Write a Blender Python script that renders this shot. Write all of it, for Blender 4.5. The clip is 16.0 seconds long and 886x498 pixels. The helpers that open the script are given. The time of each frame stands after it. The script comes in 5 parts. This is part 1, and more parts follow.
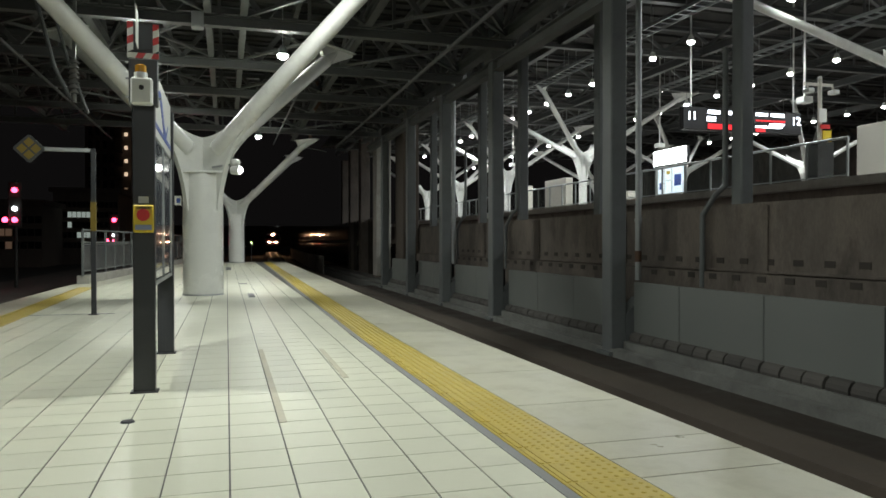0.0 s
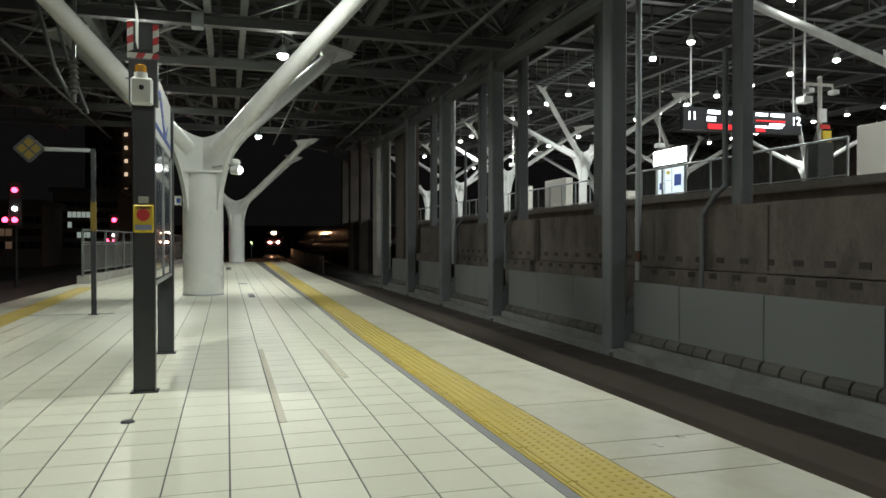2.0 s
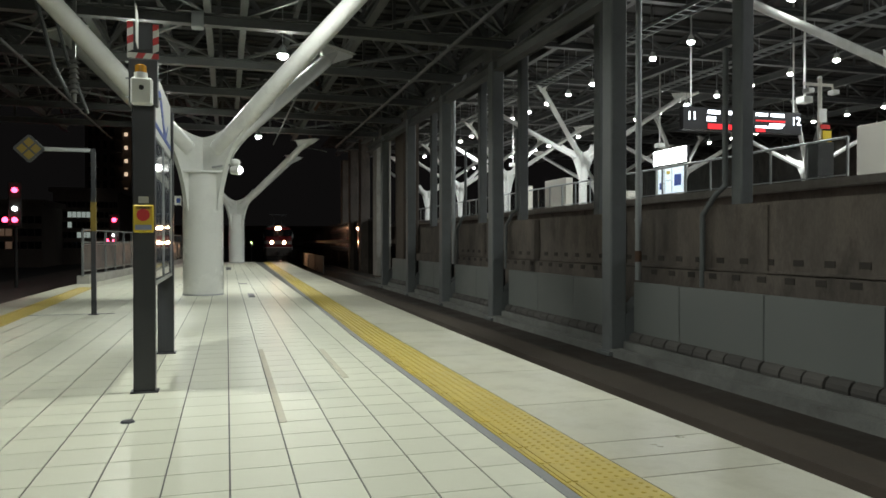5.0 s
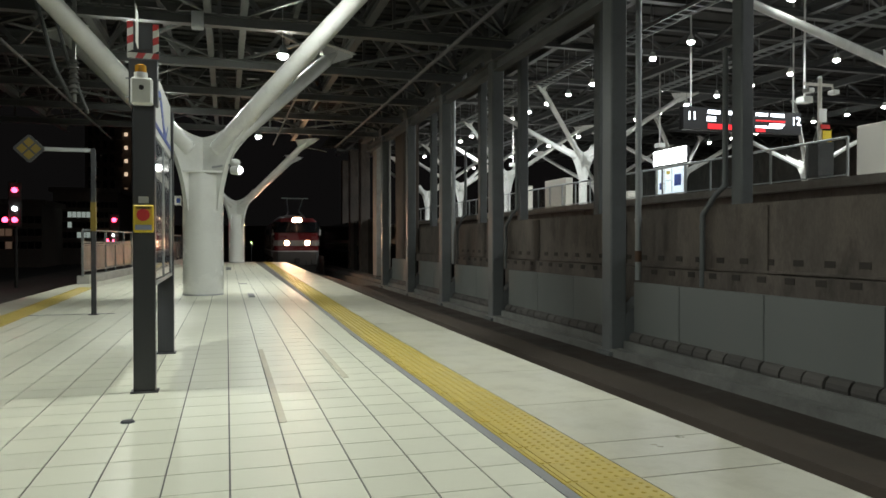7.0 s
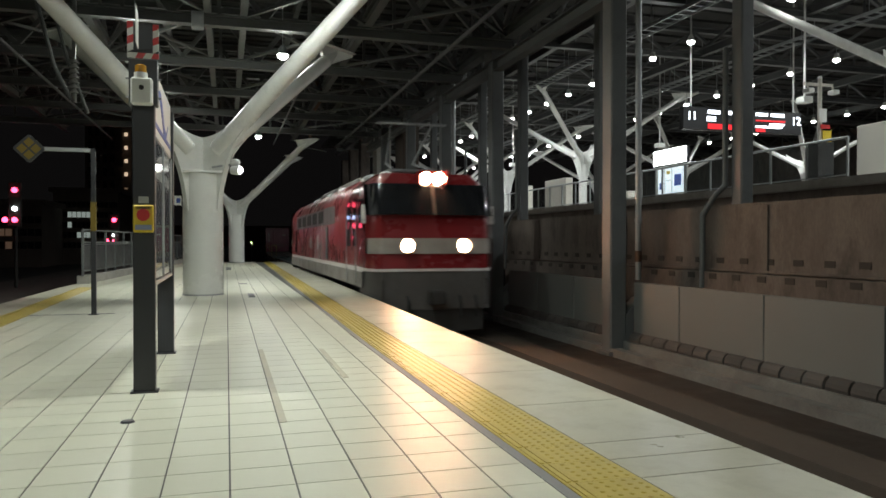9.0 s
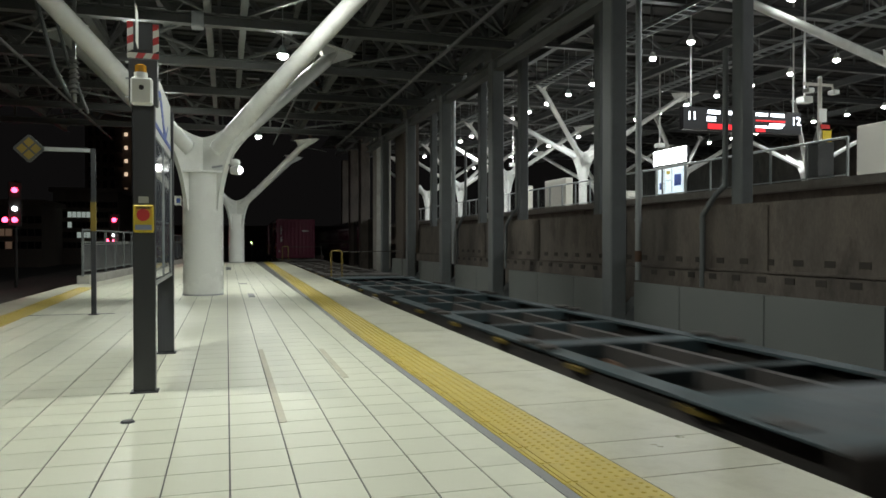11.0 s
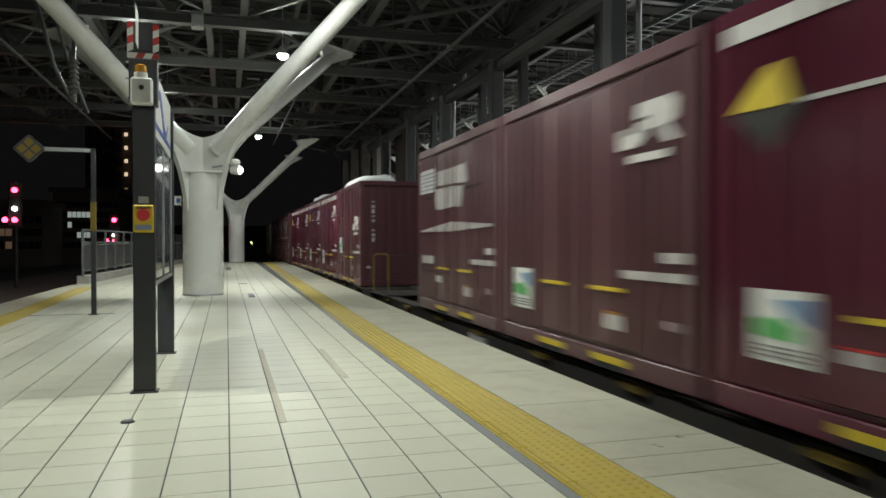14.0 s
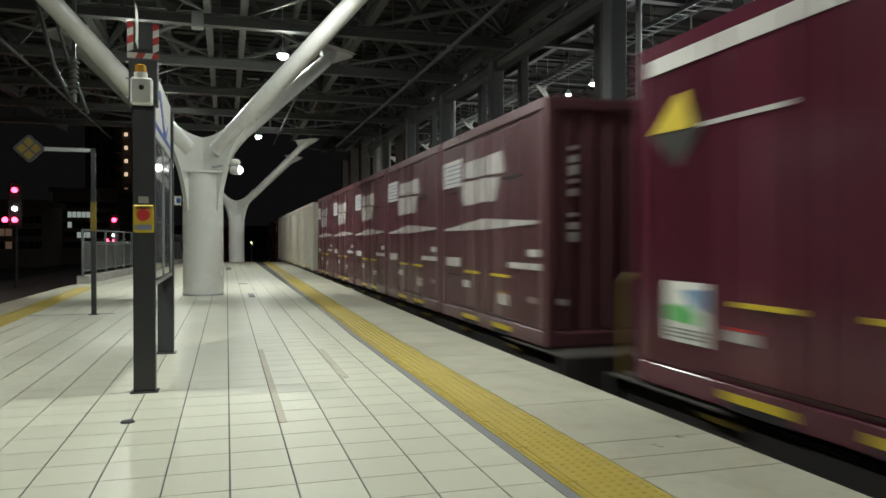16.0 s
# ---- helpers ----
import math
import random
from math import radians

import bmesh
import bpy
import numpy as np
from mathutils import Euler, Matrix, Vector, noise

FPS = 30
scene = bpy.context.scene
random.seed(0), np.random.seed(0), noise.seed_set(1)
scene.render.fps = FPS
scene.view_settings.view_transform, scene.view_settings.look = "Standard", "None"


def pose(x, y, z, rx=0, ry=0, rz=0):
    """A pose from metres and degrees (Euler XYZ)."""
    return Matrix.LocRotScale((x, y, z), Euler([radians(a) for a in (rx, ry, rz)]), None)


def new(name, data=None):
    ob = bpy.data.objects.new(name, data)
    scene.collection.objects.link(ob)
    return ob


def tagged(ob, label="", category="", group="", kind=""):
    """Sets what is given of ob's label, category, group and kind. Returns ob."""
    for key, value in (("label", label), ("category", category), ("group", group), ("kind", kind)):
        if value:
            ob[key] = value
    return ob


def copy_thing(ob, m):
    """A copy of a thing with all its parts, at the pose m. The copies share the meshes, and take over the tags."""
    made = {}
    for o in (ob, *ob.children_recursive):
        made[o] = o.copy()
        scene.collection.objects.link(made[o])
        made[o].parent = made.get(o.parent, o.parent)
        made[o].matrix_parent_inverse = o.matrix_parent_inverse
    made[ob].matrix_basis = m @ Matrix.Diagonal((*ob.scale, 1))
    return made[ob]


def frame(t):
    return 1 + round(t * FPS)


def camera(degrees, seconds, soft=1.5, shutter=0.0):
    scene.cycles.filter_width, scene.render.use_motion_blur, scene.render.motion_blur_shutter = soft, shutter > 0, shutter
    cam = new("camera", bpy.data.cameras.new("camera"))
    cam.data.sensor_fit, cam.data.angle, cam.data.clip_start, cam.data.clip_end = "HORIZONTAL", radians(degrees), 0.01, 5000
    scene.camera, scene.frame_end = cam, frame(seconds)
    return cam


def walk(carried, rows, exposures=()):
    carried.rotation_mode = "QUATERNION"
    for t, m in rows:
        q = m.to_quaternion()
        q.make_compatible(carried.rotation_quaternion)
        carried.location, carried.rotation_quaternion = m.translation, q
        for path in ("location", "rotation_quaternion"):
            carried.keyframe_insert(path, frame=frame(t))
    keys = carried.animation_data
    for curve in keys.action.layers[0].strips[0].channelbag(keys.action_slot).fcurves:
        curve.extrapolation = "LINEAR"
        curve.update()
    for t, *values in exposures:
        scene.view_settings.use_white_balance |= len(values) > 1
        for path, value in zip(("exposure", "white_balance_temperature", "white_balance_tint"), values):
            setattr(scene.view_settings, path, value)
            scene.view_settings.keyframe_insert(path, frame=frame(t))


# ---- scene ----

# ---------------------------------------------------------------- camera
cam = camera(62.6, 16.0, soft=1.6, shutter=0.5)
EYE_POSE = pose(0, 0, 1.137, 89.42, 0, -16.54)
walk(cam, [(0.0, EYE_POSE), (16.0, EYE_POSE)], [(0.0, 0.0), (7.0, -0.03), (8.0, -0.10), (8.6, -0.16), (9.2, -0.20), (10.2, -0.1), (11.3, 0.0), (16.0, 0.0)])

# ---------------------------------------------------------------- night sky and exposure
world = bpy.data.worlds.new("night")
scene.world = world
world.use_nodes = True
wbg = world.node_tree.nodes["Background"]
wbg.inputs[0].default_value = (0.0125, 0.0115, 0.0115, 1)
wbg.inputs[1].default_value = 0.32
LAMP_POWER = 138.0
LAMP_COLOUR = (0.95, 1.0, 0.93)
FAR_LAMP_POWER = 108.0
FAR_LAMP_COLOUR = (0.95, 1.0, 1.0)

# ---------------------------------------------------------------- plan, in metres
RAIL = -0.92            # top of the rails; the platform's surface is z = 0
WALL_X = 8.5            # viaduct wall of the upper station
WALL_TOP = 1.79
UP_EDGE = 16.4          # edge of the upper platform
UP = 2.94               # its surface
TRUSS_Z = 6.25          # bottom chords of the roof
ROOF_Z = 8.2


def edge_x(y):
    """The platform's edge along the running track."""
    return 2.745 + 0.013 * max(0.0, y - 8.5)


def track_x(y):
    """The track's centre line."""
    if y < 40:
        return 4.25
    if y < 81:
        return 4.25 + (y - 40) ** 2 / 1608
    return 4.25 + 41 ** 2 / 1608 + (y - 81) * 0.051


# ---------------------------------------------------------------- materials
def material(name, colour, rough=0.6, metal=0.0, vary=0.25, scale=6.0, fine=60.0, bump=0.15, dirt=None, dirt_amount=0.4,
             stretch=(1, 1, 1), emit=None, strength=0.0, island=0.0, coat=0.0, rough_vary=0.15):
    m = bpy.data.materials.new(name)
    m.use_nodes = True
    nt = m.node_tree
    nd, ln = nt.nodes, nt.links
    b = nd["Principled BSDF"]
    b.inputs["Metallic"].default_value = metal
    b.inputs["Coat Weight"].default_value = coat
    if emit:
        b.inputs["Base Color"].default_value = (*colour, 1)
        b.inputs["Roughness"].default_value = rough
        b.inputs["Emission Color"].default_value = (*emit, 1)
        b.inputs["Emission Strength"].default_value = strength
        return m
    tc = nd.new("ShaderNodeTexCoord")
    mp = nd.new("ShaderNodeMapping")
    mp.inputs["Scale"].default_value = stretch
    ln.new(tc.outputs["Object"], mp.inputs["Vector"])
    big = nd.new("ShaderNodeTexNoise")
    big.inputs["Scale"].default_value = scale * 0.25
    big.inputs["Detail"].default_value = 6
    big.inputs["Roughness"].default_value = 0.65
    small = nd.new("ShaderNodeTexNoise")
    small.inputs["Scale"].default_value = fine
    small.inputs["Detail"].default_value = 4
    ln.new(mp.outputs[0], big.inputs["Vector"])
    ln.new(mp.outputs[0], small.inputs["Vector"])
    ramp = nd.new("ShaderNodeMapRange")
    ramp.inputs["From Min"].default_value, ramp.inputs["From Max"].default_value = 0.3, 0.7
    ramp.inputs["To Min"].default_value, ramp.inputs["To Max"].default_value = 1 - vary, 1 + vary * 0.6
    ln.new(big.outputs[0], ramp.inputs[0])
    ramp2 = nd.new("ShaderNodeMapRange")
    ramp2.inputs["To Min"].default_value, ramp2.inputs["To Max"].default_value = 1 - vary * 0.6, 1 + vary * 0.6
    ln.new(small.outputs[0], ramp2.inputs[0])
    mul = nd.new("ShaderNodeMath")
    mul.operation = "MULTIPLY"
    ln.new(ramp.outputs[0], mul.inputs[0])
    ln.new(ramp2.outputs[0], mul.inputs[1])
    last = mul.outputs[0]
    if island:
        info = nd.new("ShaderNodeObjectInfo")
        geo = nd.new("ShaderNodeNewGeometry")
        add = nd.new("ShaderNodeMath")
        add.operation = "ADD"
        ln.new(info.outputs["Random"], add.inputs[0])
        ln.new(geo.outputs["Random Per Island"], add.inputs[1])
        frac = nd.new("ShaderNodeMath")
        frac.operation = "FRACT"
        ln.new(add.outputs[0], frac.inputs[0])
        r3 = nd.new("ShaderNodeMapRange")
        r3.inputs["To Min"].default_value, r3.inputs["To Max"].default_value = 1 - island, 1 + island
        ln.new(frac.outputs[0], r3.inputs[0])
        mul2 = nd.new("ShaderNodeMath")
        mul2.operation = "MULTIPLY"
        ln.new(last, mul2.inputs[0])
        ln.new(r3.outputs[0], mul2.inputs[1])
        last = mul2.outputs[0]
    col = nd.new("ShaderNodeMix")
    col.data_type, col.blend_type = "RGBA", "MULTIPLY"
    col.inputs["Factor"].default_value = 1
    col.inputs["A"].default_value = (*colour, 1)
    ln.new(last, col.inputs["B"])
    out = col.outputs["Result"]
    if dirt:
        dn = nd.new("ShaderNodeTexNoise")
        dn.inputs["Scale"].default_value = scale * 0.6
        dn.inputs["Detail"].default_value = 9
        dn.inputs["Roughness"].default_value = 0.72
        ln.new(mp.outputs[0], dn.inputs["Vector"])
        dr = nd.new("ShaderNodeMapRange")
        dr.inputs["From Min"].default_value, dr.inputs["From Max"].default_value = 0.47, 0.72
        dr.inputs["To Max"].default_value = dirt_amount
        ln.new(dn.outputs[0], dr.inputs[0])
        mix = nd.new("ShaderNodeMix")
        mix.data_type = "RGBA"
        mix.inputs["B"].default_value = (*dirt, 1)
        ln.new(dr.outputs[0], mix.inputs["Factor"])
        ln.new(out, mix.inputs["A"])
        out = mix.outputs["Result"]
    ln.new(out, b.inputs["Base Color"])
    rr = nd.new("ShaderNodeMapRange")
    rr.inputs["From Min"].default_value, rr.inputs["From Max"].default_value = 0.3, 0.7
    rr.inputs["To Min"].default_value = max(0.02, rough - rough_vary)
    rr.inputs["To Max"].default_value = min(1.0, rough + rough_vary)
    ln.new(big.outputs[0], rr.inputs[0])
    ln.new(rr.outputs[0], b.inputs["Roughness"])
    if bump:
        bp = nd.new("ShaderNodeBump")
        bp.inputs["Strength"].default_value = bump
        bp.inputs["Distance"].default_value = 0.01
        ln.new(small.outputs[0], bp.inputs["Height"])
        ln.new(bp.outputs[0], b.inputs["Normal"])
    return m


def glow(name, colour, strength, base=(0.8, 0.8, 0.8)):
    return material(name, base, emit=colour, strength=strength)


def glass(name, colour=(0.9, 0.95, 0.95), alpha=0.25, rough=0.05):
    m = bpy.data.materials.new(name)
    m.use_nodes = True
    b = m.node_tree.nodes["Principled BSDF"]
    b.inputs["Base Color"].default_value = (*colour, 1)
    b.inputs["Roughness"].default_value = rough
    b.inputs["Alpha"].default_value = alpha
    return m


TILE = material("tile_porcelain", (0.60, 0.60, 0.485), 0.38, vary=0.05, scale=3.0, fine=90, bump=0.06, dirt=(0.30, 0.29, 0.24), dirt_amount=0.22, island=0.035, rough_vary=0.08)
SLAB = material("edge_slab", (0.46, 0.45, 0.36), 0.42, vary=0.16, scale=4.0, fine=120, bump=0.15, dirt=(0.24, 0.22, 0.15), dirt_amount=0.5, island=0.05)
GROUT = material("joint_mortar", (0.11, 0.11, 0.10), 0.85, vary=0.2, fine=80)
YELLOW = material("tactile_yellow", (0.50, 0.385, 0.075), 0.45, vary=0.2, scale=5, fine=100, bump=0.1, dirt=(0.30, 0.25, 0.12), dirt_amount=0.55, island=0.06)
KERB_GREY = material("grey_strip", (0.21, 0.21, 0.21), 0.7, vary=0.2, fine=90)
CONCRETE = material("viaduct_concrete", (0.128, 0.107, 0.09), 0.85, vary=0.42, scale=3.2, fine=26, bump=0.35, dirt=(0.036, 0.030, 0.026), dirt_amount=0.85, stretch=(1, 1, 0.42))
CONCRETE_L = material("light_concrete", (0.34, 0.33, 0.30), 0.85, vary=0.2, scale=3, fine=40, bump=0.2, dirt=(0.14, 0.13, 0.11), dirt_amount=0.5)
BED = material("track_slab", (0.078, 0.062, 0.049), 0.9, vary=0.3, scale=3, fine=40, bump=0.3, dirt=(0.06, 0.045, 0.035), dirt_amount=0.6)
BALLAST = material("ballast", (0.10, 0.085, 0.075), 0.95, vary=0.5, scale=12, fine=45, bump=1.0)
LEDGE = material("stained_ledge", (0.175, 0.178, 0.166), 0.7, vary=0.3, scale=3, fine=40, bump=0.25, dirt=(0.07, 0.065, 0.06), dirt_amount=0.7)
PANEL = material("barrier_panel", (0.142, 0.151, 0.141), 0.6, vary=0.1, scale=2, fine=50, bump=0.05, dirt=(0.16, 0.16, 0.15), dirt_amount=0.4, island=0.06)
DARK_STEEL = material("dark_steel_paint", (0.12, 0.13, 0.13), 0.5, vary=0.15, scale=2, fine=40, bump=0.05, dirt=(0.06, 0.06, 0.055), dirt_amount=0.4)
ROOF_STEEL = material("roof_steel_paint", (0.082, 0.086, 0.082), 0.55, vary=0.15, scale=2, fine=40, bump=0.05, dirt=(0.07, 0.065, 0.06), dirt_amount=0.5)
UP_STEEL = material("upper_roof_steel", (0.10, 0.106, 0.104), 0.5, vary=0.15, scale=2, fine=40, bump=0.05, dirt=(0.12, 0.11, 0.1), dirt_amount=0.4)
DECK = material("roof_deck", (0.036, 0.035, 0.032), 0.8, vary=0.25, scale=2, fine=30, dirt=(0.05, 0.05, 0.045), dirt_amount=0.5)
WHITE_STEEL = material("white_steel_paint", (0.80, 0.81, 0.78), 0.26, vary=0.05, scale=2, fine=60, bump=0.03, dirt=(0.38, 0.37, 0.33), dirt_amount=0.22, coat=0.2)
GALV = material("galvanised", (0.38, 0.40, 0.40), 0.45, metal=0.6, vary=0.12, scale=6, fine=70, bump=0.05)
CHARCOAL = material("charcoal_paint", (0.030, 0.032, 0.037), 0.38, vary=0.15, scale=3, fine=60, bump=0.03)
BLACK = material("black_rubber", (0.02, 0.02, 0.02), 0.75, vary=0.3, fine=60)
RUBBER = material("grey_rubber_block", (0.075, 0.07, 0.064), 0.85, vary=0.3, fine=60, island=0.25)
RAIL_STEEL = material("rail_steel", (0.30, 0.22, 0.17), 0.35, metal=0.85, vary=0.25, scale=8, fine=60, bump=0.05)
RUST = material("rusty_brown", (0.12, 0.07, 0.045), 0.85, vary=0.3, scale=5, fine=50, bump=0.2)
WHITE = material("white_plastic", (0.72, 0.73, 0.70), 0.4, vary=0.04, scale=3, fine=50, bump=0.02, dirt=(0.5, 0.5, 0.46), dirt_amount=0.3)
BEIGE = material("beige_panel", (0.60, 0.58, 0.51), 0.6, vary=0.06, scale=2, fine=50, bump=0.03)
RED_PAINT = material("red_paint", (0.55, 0.03, 0.03), 0.4, vary=0.1, fine=50, bump=0.02)
DULL_YELLOW = material("worn_yellow_paint", (0.17, 0.115, 0.014), 0.6, vary=0.3, fine=50, bump=0.05, dirt=(0.08, 0.055, 0.025), dirt_amount=0.6)
YEL_PAINT = material("yellow_paint", (0.62, 0.46, 0.03), 0.45, vary=0.12, fine=50, bump=0.03)
BLUE_PAINT = material("blue_paint", (0.05, 0.10, 0.38), 0.45, vary=0.1, fine=50, bump=0.02)
GREEN_PAINT = material("green_paint", (0.10, 0.42, 0.12), 0.5, vary=0.1, fine=50, bump=0.02)
ORANGE = material("amber_lens", (0.42, 0.20, 0.02), 0.25, vary=0.1, fine=50, bump=0.0)
BOARD = material("glossy_board", (0.22, 0.24, 0.27), 0.07, vary=0.08, scale=2, fine=30, bump=0.0, coat=0.6, rough_vary=0.03)
PURPLE = material("container_purple", (0.100, 0.018, 0.036), 0.22, vary=0.14, scale=2.5, fine=40, bump=0.02, rough_vary=0.05, dirt=(0.06, 0.025, 0.03), dirt_amount=0.35, stretch=(1, 1, 0.4))
MAROON = material("container_faded_maroon", (0.100, 0.038, 0.047), 0.34, vary=0.16, scale=2.5, fine=40, bump=0.03, rough_vary=0.08, dirt=(0.07, 0.035, 0.035), dirt_amount=0.45, stretch=(1, 1, 0.4))
CREAM = material("container_cream", (0.56, 0.53, 0.45), 0.5, vary=0.12, scale=2.5, fine=40, bump=0.06, dirt=(0.22, 0.18, 0.14), dirt_amount=0.45, stretch=(1, 1, 0.4))
MARK_WHITE = material("marking_white", (0.62, 0.60, 0.58), 0.5, vary=0.12, scale=6, fine=50, bump=0.02, dirt=(0.35, 0.28, 0.28), dirt_amount=0.4)
MARK_FADED = material("faded_marking_white", (0.50, 0.48, 0.47), 0.55, vary=0.25, scale=7, fine=50, bump=0.02, dirt=(0.22, 0.15, 0.17), dirt_amount=0.6)
WAGON_GREY = material("wagon_grey", (0.04, 0.036, 0.033), 0.7, vary=0.25, scale=4, fine=45, bump=0.15, dirt=(0.07, 0.05, 0.04), dirt_amount=0.6)
WAGON_BLUE = material("wagon_deck", (0.040, 0.034, 0.030), 0.75, vary=0.35, scale=4, fine=45, bump=0.15, dirt=(0.035, 0.026, 0.02), dirt_amount=0.7)
WAGON_TEAL = material("wagon_teal", (0.024, 0.042, 0.048), 0.65, vary=0.4, scale=4, fine=45, bump=0.15, dirt=(0.03, 0.026, 0.022), dirt_amount=0.75)
UNDER = material("underframe_black", (0.03, 0.028, 0.026), 0.8, vary=0.3, scale=6, fine=45, bump=0.15)
LOCO_RED = material("engine_red", (0.20, 0.020, 0.023), 0.30, vary=0.1, scale=3, fine=40, bump=0.03, dirt=(0.16, 0.03, 0.03), dirt_amount=0.35, coat=0.3)
BAND = material("engine_pale_band", (0.36, 0.33, 0.30), 0.5, vary=0.15, scale=5, fine=50, dirt=(0.2, 0.15, 0.13), dirt_amount=0.4)
LOCO_GREY = material("engine_grey", (0.23, 0.22, 0.21), 0.5, vary=0.15, scale=3, fine=40, bump=0.05, dirt=(0.09, 0.07, 0.055), dirt_amount=0.75)
LOCO_SIDE = material("engine_side_grey", (0.11, 0.10, 0.10), 0.5, vary=0.18, scale=3, fine=40, bump=0.05, dirt=(0.07, 0.05, 0.05), dirt_amount=0.5)
APRON = material("engine_apron", (0.085, 0.08, 0.076), 0.6, vary=0.25, scale=3, fine=40, bump=0.08, dirt=(0.05, 0.045, 0.04), dirt_amount=0.6)
BLUE_FADED = material("faded_blue_print", (0.25, 0.29, 0.42), 0.6, vary=0.2, fine=50)
PALE_BLUE = material("pale_blue_print", (0.16, 0.27, 0.45), 0.5, vary=0.2, fine=50)
FAINT = material("worn_pale_marking", (0.24, 0.17, 0.18), 0.6, vary=0.3, scale=9, fine=50)
SNOW = material("snow", (0.80, 0.82, 0.85), 0.8, vary=0.06, scale=8, fine=30, bump=0.4)
GLOSSY_DARK = material("glossy_dark_panel", (0.012, 0.011, 0.010), 0.07, vary=0.3, scale=1, fine=20, bump=0.0, rough_vary=0.02)
RECESS_SHADE = material("shaded_recess", (0.045, 0.037, 0.031), 0.9, vary=0.4, scale=9, fine=40)
# Yellow darkened in the colour itself, for a sign seen against the light.
SIGN_YELLOW = material("dimmed_sign_yellow", (0.17, 0.115, 0.006), 0.5, vary=0.15, fine=50, bump=0.02)
GUTTER = material("wet_black_gutter", (0.034, 0.025, 0.019), 0.6, vary=0.4, scale=4, fine=40, bump=0.3)
WINDOW_DARK = material("dark_window_glass", (0.012, 0.013, 0.015), 0.06, vary=0.1, fine=10, bump=0.0, rough_vary=0.02)
BUILDING = material("night_facade", (0.16, 0.13, 0.11), 0.9, vary=0.2, scale=0.5, fine=4, bump=0.1)
GROUND = material("gravel_ground", (0.05, 0.048, 0.045), 0.95, vary=0.5, scale=3, fine=25, bump=0.8)
CLEAR = glass("railing_glass", (0.75, 0.85, 0.85), 0.06, 0.04)
LAMP_GLOW = glow("lamp_glow", (0.95, 1.0, 0.92), 185)
FAR_GLOW = glow("upper_lamp_glow", (0.97, 1.0, 0.97), 40)
HEAD_GLOW = glow("headlight_glow", (1.0, 0.55, 0.30), 330)
SIGNAL_RED = glow("signal_red", (1.0, 0.05, 0.12), 9)
SIGNAL_WHITE = glow("signal_white", (0.9, 0.95, 1.0), 14)
SIGNAL_BLUE = glow("signal_bluish", (0.45, 0.6, 1.0), 14)
SIGN_GLOW = glow("sign_white_glow", (0.95, 1.0, 1.0), 7)
LED_WHITE = glow("led_white", (0.85, 0.9, 1.0), 5, (0.02, 0.02, 0.02))
LED_RED = glow("led_red", (1.0, 0.02, 0.03), 1.3, (0.02, 0.0, 0.0))
DISPLAY = material("matt_black_display", (0.006, 0.006, 0.007), 0.5, vary=0.2, fine=40, bump=0.0)
WIN_GLOW = glow("lit_window", (0.85, 1.0, 0.9), 0.26)
WIN_WARM = glow("lit_window_warm", (1.0, 0.55, 0.3), 0.06)


# ---------------------------------------------------------------- mesh helpers
def box(bm, x0, x1, y0, y1, z0, z1, bevel=0.0, m=None):
    r = bmesh.ops.create_cube(bm, size=1.0)
    vs = r["verts"]
    for v in vs:
        v.co = Vector((x0 + (v.co.x + 0.5) * (x1 - x0), y0 + (v.co.y + 0.5) * (y1 - y0), z0 + (v.co.z + 0.5) * (z1 - z0)))
        if m:
            v.co = m @ v.co
    if bevel:
        es = list({e for v in vs for e in v.link_edges})
        bmesh.ops.bevel(bm, geom=es, offset=bevel, segments=1, affect="EDGES")
    return bm


def along(p, q):
    d = Vector(q) - Vector(p)
    return Matrix.Translation(p) @ d.to_track_quat("Z", "X").to_matrix().to_4x4(), d.length


def upright_frame(p, q):
    """Frame at p with z to q and x level."""
    d = (Vector(q) - Vector(p)).normalized()
    side = d.cross(Vector((0, 0, 1)))
    side = Vector((1, 0, 0)) if side.length < 1e-4 else side.normalized()
    up = side.cross(d)
    m = Matrix((side, up, d)).transposed().to_4x4()
    return Matrix.Translation(p) @ m, (Vector(q) - Vector(p)).length


def bar(bm, p, q, w, h=None):
    m, n = upright_frame(p, q)
    h = h or w
    return box(bm, -w / 2, w / 2, -h / 2, h / 2, 0, n, m=m)


def ibeam(bm, p, q, w, h, t=0.03):
    m, n = upright_frame(p, q)
    out = [(-w / 2, -h / 2), (w / 2, -h / 2), (w / 2, -h / 2 + t), (t / 2, -h / 2 + t), (t / 2, h / 2 - t), (w / 2, h / 2 - t), (w / 2, h / 2),
           (-w / 2, h / 2), (-w / 2, h / 2 - t), (-t / 2, h / 2 - t), (-t / 2, -h / 2 + t), (-w / 2, -h / 2 + t)]
    k = len(bm.verts)
    prism(bm, out, "z", 0, n)
    bm.verts.ensure_lookup_table()
    for v in bm.verts[k:]:
        v.co = m @ v.co
    return bm


def rod(bm, p, q, r0, r1=None, seg=10, caps=True):
    m, n = along(p, q)
    bmesh.ops.create_cone(bm, cap_ends=caps, segments=seg, radius1=r0, radius2=r0 if r1 is None else r1, depth=n,
                          matrix=m @ Matrix.Translation((0, 0, n / 2)))
    return bm


def ball(bm, c, r, seg=10, scale=(1, 1, 1)):
    bmesh.ops.create_uvsphere(bm, u_segments=seg, v_segments=max(5, seg // 2), radius=r,
                              matrix=Matrix.Translation(c) @ Matrix.Diagonal((*scale, 1)))
    return bm


